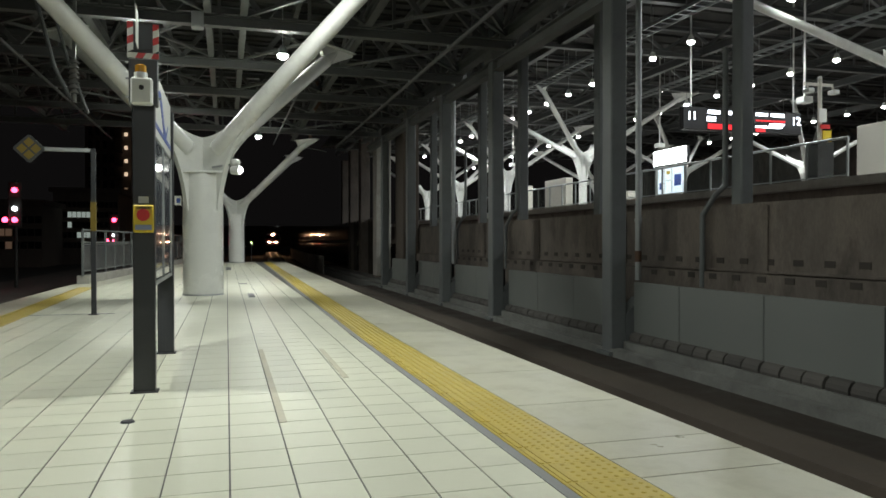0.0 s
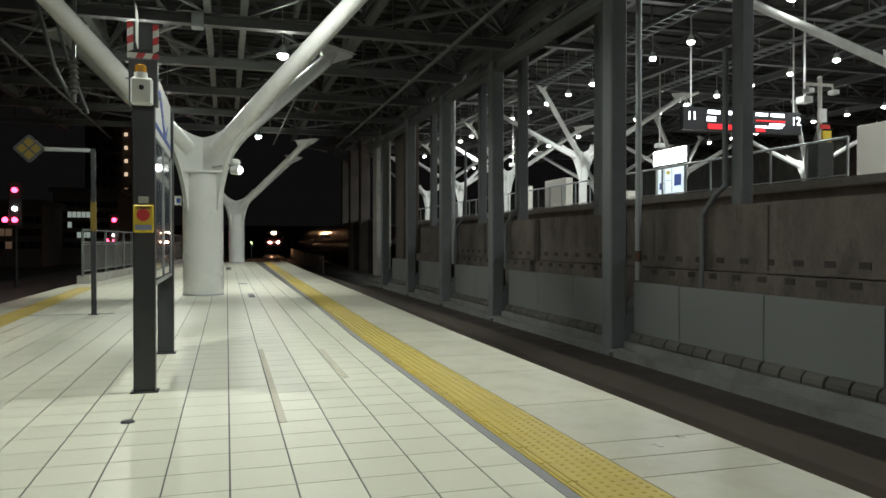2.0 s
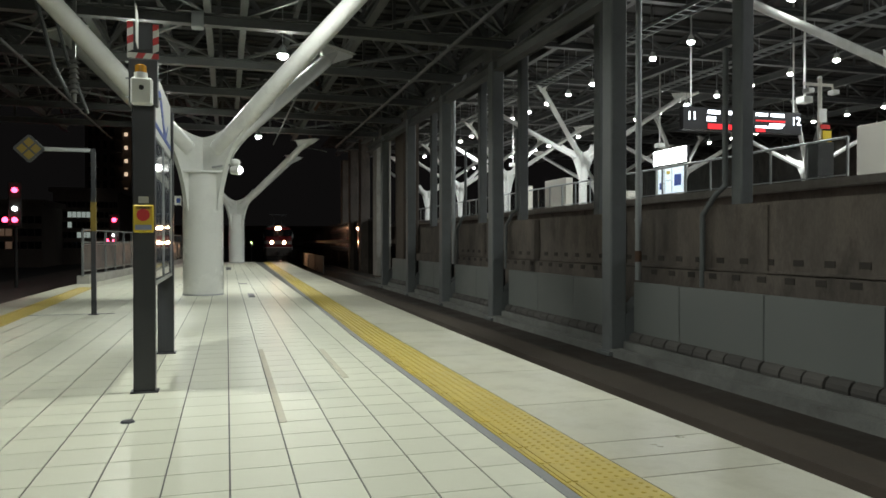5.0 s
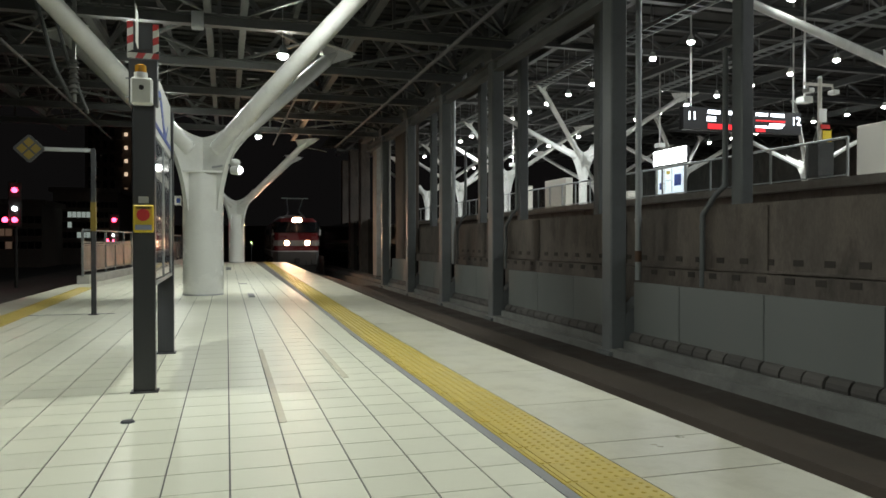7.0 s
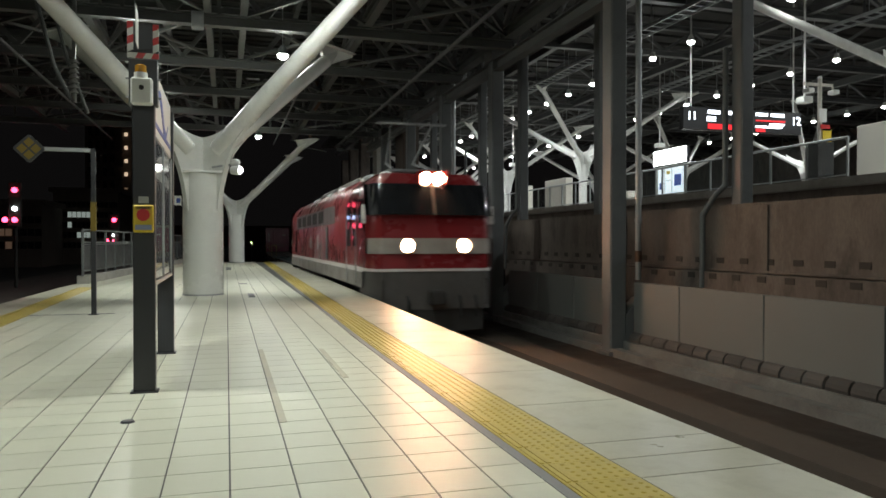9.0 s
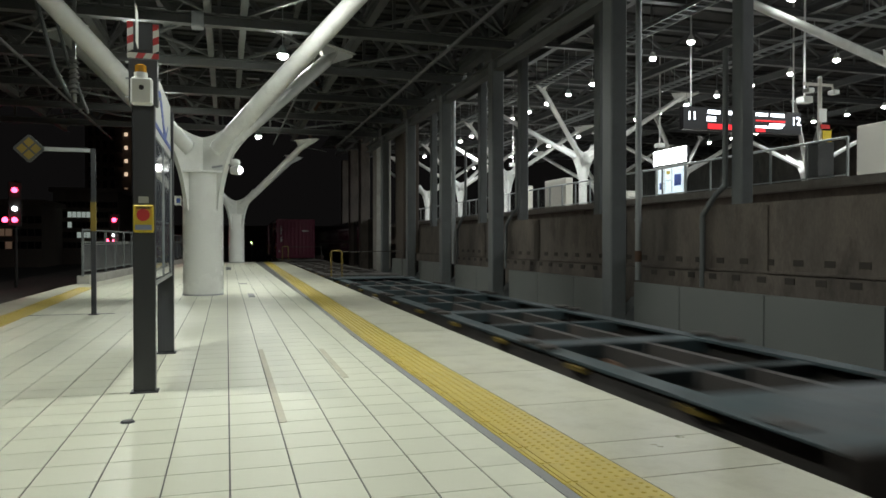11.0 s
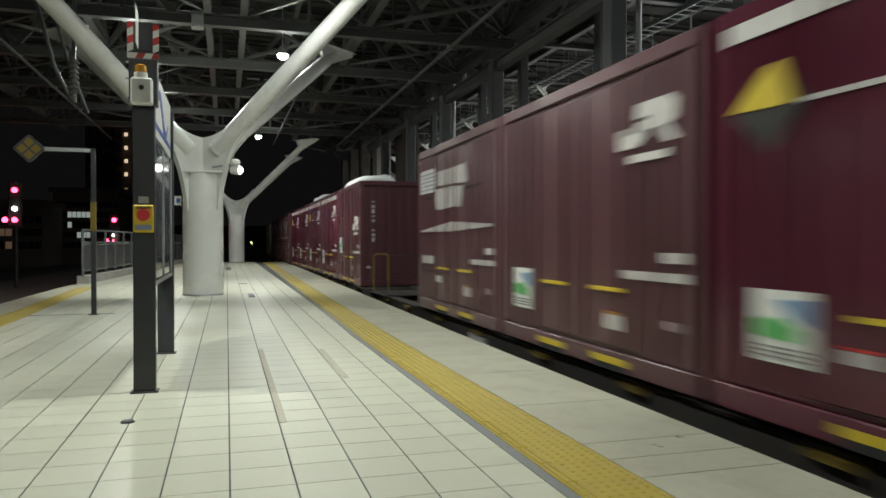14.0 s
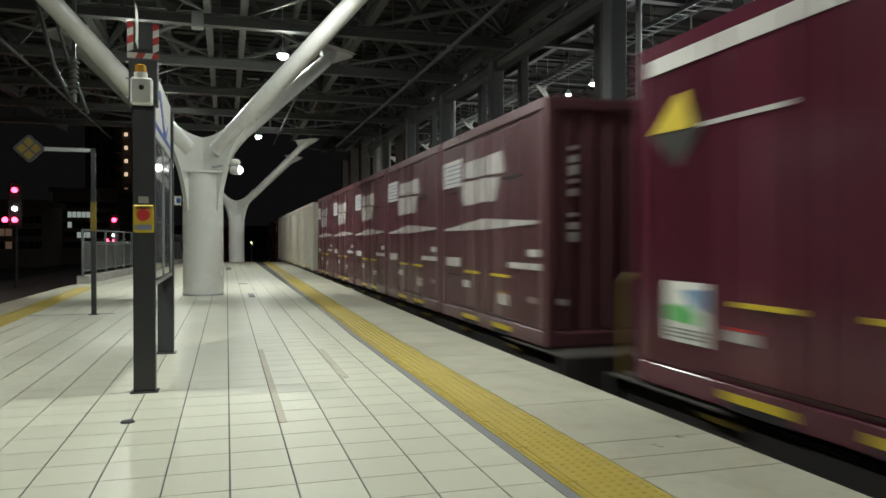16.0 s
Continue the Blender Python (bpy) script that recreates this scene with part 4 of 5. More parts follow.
def container(kind, snow=False, hazard=False):
    names = {"p": (PURPLE, "purple steel freight container with white top band and emblem"),
             "m": (MAROON, "faded maroon freight container with a small white emblem"),
             "e": (MAROON, "faded maroon freight container with a large white emblem"),
             "w": (MAROON, "faded maroon freight container with slanted white emblem and stripe"),
             "c": (CREAM, "cream freight container on a flat wagon")}
    mat, lab = names[kind]
    if snow:
        lab = lab.split(" with ")[0] + " with snow on its roof"
    c = thing("freight_container", lab, "container", "containers on the train")
    X, Y, Z0, Z1 = 1.2, 1.81, 1.0, 3.5
    b = B()
    box(b, -X + 0.02, X - 0.02, -Y + 0.04, Y - 0.04, Z0 + 0.04, Z1 - 0.03)
    part("body", b, mat, c)
    for sx in (-1, 1):
        for sy in (-1, 1):
            b = B()
            box(b, sx * (X - 0.03) - 0.055, sx * (X - 0.03) + 0.055, sy * (Y - 0.03) - 0.055, sy * (Y - 0.03) + 0.055, Z0, Z1, 0.012)
            part("corner_post", b, mat, c)
        b = B()
        box(b, sx * (X - 0.02) - 0.04, sx * (X - 0.02) + 0.04, -Y + 0.08, Y - 0.08, Z1 - 0.11, Z1 + 0.005, 0.01)
        part("top_rail", b, mat, c)
        b = B()
        box(b, sx * (X - 0.02) - 0.045, sx * (X - 0.02) + 0.045, -Y + 0.08, Y - 0.08, Z0, Z0 + 0.16, 0.01)
        part("bottom_rail", b, mat, c)
        x = sx * (X + 0.002)
        for y0, y1 in ((-0.98, -0.012), (0.012, 0.98)):
            b = B()
            box(b, x - 0.02, x + 0.02, y0, y1, Z0 + 0.2, Z1 - 0.16, 0.01)
            door = part("side_door", b, mat, c)
            for y in (y0 + 0.2, y1 - 0.2):
                b = B()
                rod(b, (x + sx * 0.035, y, Z0 + 0.12), (x + sx * 0.035, y, Z1 - 0.12), 0.011, seg=6)
                part("lock_rod", b, mat, door)
            b = B()
            hy = 0.41 if y0 > 0 else -0.60
            box(b, x + sx * 0.02, x + sx * 0.05, hy - 0.25, hy + 0.25, 1.652, 1.682)
            part("lock_handle", b, YEL_PAINT if kind != "c" else GALV, door, "yellow lock handle" if kind != "c" else "")
        for y in (-1.62, -1.38, -1.14, 1.14, 1.38, 1.62):
            b = B()
            box(b, x - 0.02, x + 0.004, y - 0.07, y + 0.07, Z0 + 0.18, Z1 - 0.14, 0.003)
            part("side_rib", b, mat, c)
        for y in (-0.62, 0.50):
            b = B()
            box(b, sx * (X + 0.028) - 0.003, sx * (X + 0.028) + 0.003, y - 0.29, y + 0.29, Z0 + 0.055, Z0 + 0.11)
            part("fork_pocket_edge", b, YEL_PAINT, c, "yellow edge of the fork pocket")
            b = B()
            box(b, sx * (X + 0.026) - 0.003, sx * (X + 0.026) + 0.003, y - 0.27, y + 0.27, Z0 + 0.002, Z0 + 0.052)
            part("fork_pocket", b, BLACK, c, "black fork pocket")
        m = sx * (X + 0.03)

        def plate(name, y0, y1, z0, z1, mm, lb="", slant=0.0, lift=0.0):
            bb = B()
            prism(bb, [(y0, z0), (y1, z0), (y1 + slant, z1), (y0 + slant, z1)], "x", m + sx * lift - 0.004, m + sx * lift + 0.004)
            part(name, bb, mm, c, lb)

        def shape(name, pts, mm, lb="", lift=0.0):
            bb = B()
            prism(bb, pts, "x", m + sx * lift - 0.004, m + sx * lift + 0.004)
            part(name, bb, mm, c, lb)

        def emblem(y, z):
            """Two interlocked white blocks over a short bar."""
            shape("emblem_hook", [(y + 0.40, z), (y + 0.12, z), (y + 0.02, z + 0.06), (y + 0.0, z + 0.19), (y + 0.13, z + 0.19), (y + 0.15, z + 0.11), (y + 0.28, z + 0.10), (y + 0.28, z + 0.16), (y + 0.40, z + 0.16)], MARK_WHITE, "white emblem shape")
            shape("emblem_block", [(y + 0.15, z + 0.22), (y + 0.12, z + 0.33), (y - 0.30, z + 0.33), (y - 0.38, z + 0.27), (y - 0.37, z + 0.15), (y - 0.28, z + 0.12), (y - 0.40, z), (y - 0.26, z),
                                   (y - 0.14, z + 0.12), (y - 0.03, z + 0.12), (y - 0.02, z + 0.22)], MARK_WHITE)
            plate("caption_bar", y - 0.28, y + 0.24, z - 0.115, z - 0.055, MARK_WHITE)
        if kind == "p":
            for y0, y1 in ((-1.74, -0.99), (-0.96, -0.02), (0.02, 0.96), (0.99, 1.66)):
                plate("top_band", y0, y1, 3.275, 3.39, MARK_WHITE, "white top band")
        if kind in "pe":
            emblem(-1.19, 2.78)
        if kind == "m":
            emblem(-1.19, 2.34)
            plate("thin_bar", 0.72, 1.28, 2.685, 2.70, MARK_FADED)
            plate("thin_bar", 0.68, 1.28, 1.565, 1.58, MARK_FADED)
        if kind == "w":
            plate("notice_sheet", 0.80, 1.66, 2.81, 3.17, MARK_WHITE, "pale printed notice sheet", 0.0)
            for k in range(5):
                plate("print_line", 0.86, 1.58 - 0.1 * (k % 2), 2.855 + k * 0.06, 2.872 + k * 0.06, BLUE_FADED, "", 0.0, 0.006)
            shape("emblem_block", [(0.72, 2.89), (0.70, 3.09), (0.02, 3.09), (0.06, 2.86)], MARK_FADED, "white emblem shape")
            shape("emblem_hook", [(0.86, 2.84), (0.84, 2.62), (0.72, 2.53), (0.50, 2.53), (0.02, 2.54), (0.05, 2.83)], MARK_FADED)
            shape("emblem_block", [(-0.01, 2.84), (0.0, 2.55), (-0.42, 2.53), (-0.55, 2.80)], MARK_FADED)
            shape("emblem_block", [(-0.02, 2.87), (-0.05, 3.09), (-0.62, 3.10), (-0.75, 2.84)], MARK_FADED)
            plate("vent_slit", -1.2, -0.62, 2.76, 2.79, UNDER, "dark vent slit")
            plate("vent_slit", 0.95, 1.4, 2.72, 2.735, UNDER)
            plate("vent_slit", 0.85, 1.4, 1.60, 1.615, UNDER)
            shape("long_stripe", [(1.66, 2.21), (1.66, 2.225), (0.0, 2.34), (-1.66, 2.27), (-1.66, 2.24), (0.0, 2.20)], MARK_FADED, "tapering white stripe")
            plate("marking_bar", 0.90, 1.52, 1.72, 1.84, MARK_FADED)
            plate("marking_bar", 0.50, 0.79, 1.46, 1.55, MARK_WHITE)
        if kind != "c":
            plate("marking_bar", -1.34, -0.85, 1.765, 1.83, MARK_FADED)
            plate("marking_bar", -1.72, -1.38, 1.765, 1.83, MARK_FADED)
            plate("marking_bar", -1.70, -1.40, 1.90, 1.975, MARK_FADED)
            plate("white_tag", -0.84, -0.58, 1.34, 1.46, MARK_WHITE)
            plate("orange_tag_edge", -0.84, -0.58, 1.465, 1.485, ORANGE)
            plate("faint_tag", -1.66, -1.42, 1.42, 1.485, FAINT)
        if kind in "pme":
            z = 1.75 if kind == "m" else 1.36
            plate("notice_sheet", 0.95, 1.41, z, z + 0.42, WHITE, "pale notice sheet with green and blue fields")
            shape("green_field", [(1.38, z + 0.15), (1.08, z + 0.13), (1.04, z + 0.20), (1.20, z + 0.27), (1.38, z + 0.24)], GREEN_PAINT, "", 0.006)
            shape("blue_field", [(1.10, z + 0.27), (0.97, z + 0.22), (0.96, z + 0.38), (1.22, z + 0.36)], PALE_BLUE, "", 0.006)
            for k in range(3):
                plate("print_line", 1.0, 1.36, z + 0.03 + k * 0.028, z + 0.042 + k * 0.028, KERB_GREY, "", 0, 0.006)
        if hazard:
            shape("dark_warning_mark", [(1.28, 2.57), (1.02, 2.83), (1.25, 3.10), (1.62, 2.84)], UNDER, "dark warning diamond")
            shape("yellow_warning_mark", [(1.60, 2.845), (1.28, 3.085), (1.20, 3.085), (1.12, 2.87), (1.12, 2.83)], YEL_PAINT, "yellow warning triangle", 0.006)
            plate("thin_bar", 0.22, 1.0, 2.82, 2.85, MARK_WHITE)
            if not snow:
                plate("white_tag", 0.50, 0.74, 1.43, 1.50, MARK_FADED)
                plate("red_tag_edge", 0.50, 0.74, 1.505, 1.52, RED_PAINT)
    for sy in (-1, 1):
        for k in range(9):
            x = -0.96 + k * 0.24
            b = B()
            box(b, x - 0.06, x + 0.06, sy * (Y - 0.03) - 0.02, sy * (Y - 0.03) + 0.02, Z0 + 0.16, Z1 - 0.12, 0.012)
            part("end_rib", b, mat, c)
        b = B()
        box(b, -X + 0.06, X - 0.06, sy * (Y - 0.02) - 0.035, sy * (Y - 0.02) + 0.035, Z1 - 0.11, Z1 + 0.004, 0.01)
        part("end_top_rail", b, mat, c)
        b = B()
        box(b, -X + 0.06, X - 0.06, sy * (Y - 0.02) - 0.035, sy * (Y - 0.02) + 0.035, Z0, Z0 + 0.15, 0.01)
        part("end_bottom_rail", b, mat, c)
        if kind != "c":
            for k in range(9):
                if k == 5:
                    continue
                b = B()
                z = 3.0 - k * 0.112
                w = 0.02 + 0.014 * (k % 3)
                box(b, -0.95, -0.875, sy * Y - 0.006, sy * Y + 0.006, z - w, z + w)
                part("marking_bar", b, MARK_FADED, c)
            b = B()
            box(b, 0.42, 0.82, sy * Y - 0.006, sy * Y + 0.006, 2.72, 2.78)
            part("marking_bar", b, MARK_FADED, c)
            b = B()
            box(b, -1.08, -0.98, sy * Y - 0.006, sy * Y + 0.006, 1.42, 1.48)
            part("marking_bar", b, MARK_FADED, c)
    b = B()
    box(b, -X + 0.05, X - 0.05, -Y + 0.06, Y - 0.06, Z1 - 0.03, Z1 - 0.005)
    part("roof_panel", b, mat, c)
    if snow:
        b = B()
        ball(b, (0, 0, 0), 1.0, 28)
        for v in b.verts:
            q = [math.copysign(abs(u) ** 0.55, u) for u in v.co]
            lump = 1 + 0.25 * noise.noise(Vector((q[0] * 1.3, q[1] * 2.6, 3.0 if hazard else 7.0)))
            v.co = Vector((-0.66 + q[0] * 0.5, 0.05 + q[1] * 1.66, Z1 - 0.03 + q[2] * 0.24 * lump))
        part("snow_patch", b, SNOW, c, "rounded sheet of snow", smooth=True)
    return c


def train():
    locomotive()
    teal = flat_wagon(WAGON_TEAL, "teal steel container flat wagon with a yellow handrail")
    first = flat_wagon(WAGON_BLUE, "grey brown container flat wagon with a yellow handrail")
    for w in range(7):
        g = teal if w == 0 else first if w == 1 else copy_thing(first, Matrix())
        MOVERS.append((g, 19.8 + 10.2 + 20.4 * w))
    made = {}
    for w, slots in ((2, "-qew-"), (3, "sphpq"), (4, "wwwww"), (5, "ccccc"), (6, "pwppm")):
        for k, s in enumerate(slots):
            if s == "-":
                continue
            if s not in made:
                made[s] = {"p": lambda: container("p"), "w": lambda: container("w"), "m": lambda: container("m"), "e": lambda: container("e"), "s": lambda: container("m", snow=True),
                           "c": lambda: container("c"), "h": lambda: container("p", snow=True, hazard=True), "q": lambda: container("p", hazard=True)}[s]()
                ob = made[s]
            else:
                ob = copy_thing(made[s], Matrix())
            MOVERS.append((ob, 19.8 + 20.4 * w + 0.78 + 3.77 * k + 1.885))


# ---------------------------------------------------------------- things on the platform
def station_board():
    """Double-posted notice board with its hazard plate, beacon and emergency button."""
    x, ya, yb = -0.595, 5.93, 7.92
    s = thing("notice_board", "dark-posted notice board with glossy panes and a hazard-striped top", "notice board", at=pose(x, 0, 0))
    for y, w in ((ya, 0.155), (yb, 0.155)):
        b = B()
        box(b, -w / 2, w / 2, y - 0.05, y + 0.05, 0, 2.45, 0.006)
        p = part("post", b, CHARCOAL, s)
        b = B()
        box(b, -w / 2 - 0.02, w / 2 + 0.02, y - 0.075, y + 0.06, 0, 0.012)
        part("base_plate", b, CHARCOAL, p)
    b = B()
    box(b, -0.10, 0.10, ya - 0.06, ya + 0.05, 2.16, 2.50, 0.004)
    part("top_casing", b, CHARCOAL, s)
    for k in (2.22, 2.36, 2.48):
        for sx in (-1, 1):
            b = B()
            rod(b, (sx * 0.10, ya - 0.02, k), (sx * 0.125, ya - 0.02, k), 0.008, seg=8)
            part("bolt", b, GALV, s)
    # board between the posts
    b = B()
    box(b, -0.045, 0.045, ya + 0.055, yb - 0.055, 0.80, 2.52, 0.004)
    part("board_core", b, CHARCOAL, s)
    for sx in (-1, 1):
        b = B()
        box(b, sx * 0.05 - 0.004, sx * 0.05 + 0.004, ya + 0.06, yb - 0.06, 1.98, 2.5)
        part("header_panel", b, WHITE, s, "pale header panel")
        for i in range(2):
            w = (yb - ya - 0.16) / 2
            y0 = ya + 0.07 + i * (w + 0.02)
            b = B()
            box(b, sx * 0.052 - 0.005, sx * 0.052 + 0.005, y0, y0 + w, 0.84, 1.95, 0.003)
            pane = part("glossy_pane", b, BOARD, s, "glossy poster pane")
            b = B()
            box(b, sx * 0.06 - 0.004, sx * 0.06 + 0.006, y0 + w - 0.012, y0 + w + 0.012, 0.82, 1.97)
            part("pane_frame", b, GALV, pane)
        b = B()
        box(b, sx * 0.058 - 0.006, sx * 0.058 + 0.008, ya + 0.055, yb - 0.055, 0.795, 0.825)
        part("bottom_frame", b, GALV, s)
        b = B()
        rings = []
        for i in range(25):
            t = i / 24
            y0, z0 = 6.42 + t * 1.05, 2.24 + 0.13 * math.sin(0.6 + t * 5.6)
            h = 0.012 + 0.055 * math.sin(math.pi * min(1.0, t * 1.05 + 0.02))
            rings.append([(sx * 0.054, y0, z0 - h), (sx * 0.058, y0, z0 - h), (sx * 0.058, y0, z0 + h), (sx * 0.054, y0, z0 + h)])
        loft(b, rings)
        part("blue_wave_mark", b, BLUE_PAINT, s, "blue wave mark")
        b = B()
        box(b, sx * 0.056 - 0.003, sx * 0.056 + 0.003, ya + 0.1, yb - 0.1, 2.05, 2.09)
        part("blue_line", b, BLUE_PAINT, s)
    # hazard frame
    y = ya - 0.07
    b = B()
    box(b, -0.062, 0.062, y - 0.004, y + 0.004, 2.57, 2.76)
    part("backing_plate", b, CHARCOAL, s)
    def stripes(u0, u1, v0, v1, n, vertical):
        for i in range(n):
            b = B()
            if vertical:
                h = (v1 - v0) / n
                prism(b, [(u0, v0 + i * h), (u1, v0 + i * h + 0.02), (u1, v0 + (i + 1) * h + 0.02 if i < n - 1 else v1), (u0, v0 + (i + 1) * h)], "y", y - 0.008, y)
            else:
                w = (u1 - u0) / n
                prism(b, [(u0 + i * w, v0), (u0 + (i + 1) * w, v0), (u0 + (i + 1) * w + (0.02 if i < n - 1 else 0), v1), (u0 + i * w + (0.02 if i else 0), v1)], "y", y - 0.008, y)
            part("hazard_stripe", b, RED_PAINT if i % 2 else WHITE, s)
    stripes(-0.108, -0.066, 2.545, 2.77, 4, True)
    stripes(0.07, 0.112, 2.545, 2.76, 4, True)
    stripes(-0.108, 0.112, 2.503, 2.542, 4, False)
    b = B()
    box(b, -0.108, 0.112, y + 0.002, y + 0.012, 2.50, 2.73)
    part("hazard_back", b, CHARCOAL, s)
    b = B()
    prism(b, [(y - 0.16, 2.59), (y - 0.01, 2.57), (y - 0.01, 2.82), (y - 0.16, 2.86)], "x", -0.035, -0.029)
    part("fin_plate", b, WHITE, s, "thin white plate standing on edge")
    b = B()
    rod(b, (-0.01, ya - 0.11, 2.345), (-0.01, ya - 0.11, 2.385), 0.048, seg=18)
    bc = part("beacon_base", b, WHITE, s)
    b = B()
    rod(b, (-0.01, ya - 0.11, 2.385), (-0.01, ya - 0.11, 2.435), 0.043, 0.04, 18)
    ball(b, (-0.01, ya - 0.11, 2.435), 0.04, 14, (1, 1, 0.4))
    part("amber_lens", b, ORANGE, bc, "amber beacon lens", smooth=True)
    b = B()
    box(b, -0.078, 0.072, ya - 0.16, ya - 0.062, 2.15, 2.345, 0.012)
    sp = part("speaker_box", b, WHITE, s, "light grey box with a round opening")
    b = B()
    rod(b, (-0.002, ya - 0.166, 2.27), (-0.002, ya - 0.158, 2.27), 0.018, seg=16)
    part("opening", b, BLACK, sp)
    # emergency button
    b = B()
    box(b, -0.068, 0.072, ya - 0.10, ya - 0.052, 1.205, 1.41, 0.008)
    eb = part("emergency_button_box", b, YEL_PAINT, s, "yellow emergency button box")
    b = B()
    rod(b, (0.002, ya - 0.112, 1.335), (0.002, ya - 0.10, 1.335), 0.046, 0.044, 24)
    rod(b, (0.002, ya - 0.125, 1.335), (0.002, ya - 0.11, 1.335), 0.026, 0.024, 20)
    part("red_button", b, RED_PAINT, eb, "red push button")
    b = B()
    box(b, -0.055, 0.06, ya - 0.104, ya - 0.099, 1.225, 1.262)
    part("label_strip", b, BLUE_FADED, eb, "pale blue label strip")
    for k in range(2):
        b = B()
        box(b, -0.045, 0.05, ya - 0.104, ya - 0.099, 1.385 + k * 0.008 - 0.004, 1.389 + k * 0.008 - 0.004)
        part("caption_bar", b, CHARCOAL, eb)
    b = B()
    box(b, -0.036, 0.034, ya - 0.056, ya - 0.05, 1.425, 1.475)
    part("small_plate", b, GALV, s)


def stop_sign():
    s = thing("stop_position_sign", "slim pole with an arm holding a black board of yellow squares", "sign", at=pose(-1.98, 12.4, 0))
    b = B()
    box(b, -0.035, 0.035, -0.035, 0.035, 0, 2.58, 0.006)
    pole = part("pole", b, CHARCOAL, s)
    b = B()
    box(b, -0.0375, 0.0375, -0.0375, 0.0375, 1.30, 1.75)
    part("yellow_band", b, SIGN_YELLOW, pole, "yellow band")
    b = B()
    box(b, -0.95, 0.035, -0.025, 0.025, 2.52, 2.58, 0.006)
    part("arm", b, GALV, s)
    b = B()
    box(b, -0.07, 0.07, -0.07, 0.07, 0, 0.012)
    part("base_plate", b, CHARCOAL, s)
    b = B()
    prism(b, [(-0.86, 2.34), (-0.67, 2.53), (-0.67, 2.56), (-0.86, 2.75), (-0.90, 2.75), (-1.09, 2.56), (-1.09, 2.53), (-0.90, 2.34)], "y", -0.05, -0.03)
    bd = part("board", b, CHARCOAL, s)
    for dx, dz in ((0, 0.105), (0, -0.105), (0.105, 0), (-0.105, 0)):
        b = B()
        cx, cz, h = -0.88 + dx * 0.9, 2.545 + dz * 0.9, 0.076
        prism(b, [(cx, cz - h), (cx + h, cz), (cx, cz + h), (cx - h, cz)], "y", -0.056, -0.051)
        part("yellow_square", b, SIGN_YELLOW, bd)


def west_fence():
    p0, p1 = Vector((-3.72, 21.6, 0)), Vector((-2.35, 41.2, 0))
    f = thing("platform_fence", "grey metal fence on a low concrete kerb", "fence")
    b = B()
    bar(b, p0 + Vector((0, 0, 0.11)), p1 + Vector((0, 0, 0.11)), 0.3, 0.22)
    part("kerb", b, CONCRETE_L, f)
    n = 15
    for i in range(n + 1):
        p = p0.lerp(p1, i / n)
        b = B()
        box(b, p.x - 0.03, p.x + 0.03, p.y - 0.03, p.y + 0.03, 0.2, 1.46, 0.005)
        part("post", b, DARK_STEEL, f)
    for z in (1.46, 1.12, 1.06, 0.34):
        b = B()
        bar(b, p0 + Vector((0, 0, z)), p1 + Vector((0, 0, z)), 0.045, 0.04)
        part("rail", b, DARK_STEEL, f)
    for i in range(n):
        a, c = p0.lerp(p1, (i + 0.06) / n), p0.lerp(p1, (i + 0.94) / n)
        b = B()
        bar(b, a + Vector((0, 0, 0.7)), c + Vector((0, 0, 0.7)), 0.006, 0.66)
        part("mesh_panel", b, CHARCOAL, f)


def column_fittings():
    s = thing("floodlight", "white floodlight and camera on the column", "lamp", at=pose(0.06, 16.0, 2.70))
    b = B()
    bar(b, (-0.35, 0.1, 0), (0.05, 0.0, 0.06), 0.04)
    part("bracket", b, GALV, s)
    b = B()
    ball(b, (0.12, -0.02, 0.10), 0.105, 14, (1, 1, 0.8))
    part("housing", b, WHITE, s, smooth=True)
    b = B()
    rod(b, (0.05, 0.0, -0.06), (0.21, -0.1, -0.06), 0.085, 0.10, 16)
    part("lamp_head", b, WHITE, s, smooth=True)
    b = B()
    ball(b, (0.21, -0.11, -0.06), 0.06, 14, (1, 0.5, 1))
    part("lens", b, FAR_GLOW, s, "glowing lens", smooth=True)
    c = thing("small_plate_sign", "small white plate hanging beside the column", "sign", at=pose(-0.98, 16.3, 2.0))
    b = B()
    box(b, -0.07, 0.07, -0.01, 0.01, -0.1, 0.1, 0.004)
    part("plate", b, WHITE, c)
    b = B()
    box(b, -0.03, 0.05, -0.013, -0.01, -0.05, 0.05)
    part("mark", b, BLUE_PAINT, c)
    b = B()
    bar(b, (0.0, 0.01, 0), (0.15, 0.05, 0), 0.02)
    part("bracket", b, GALV, c)


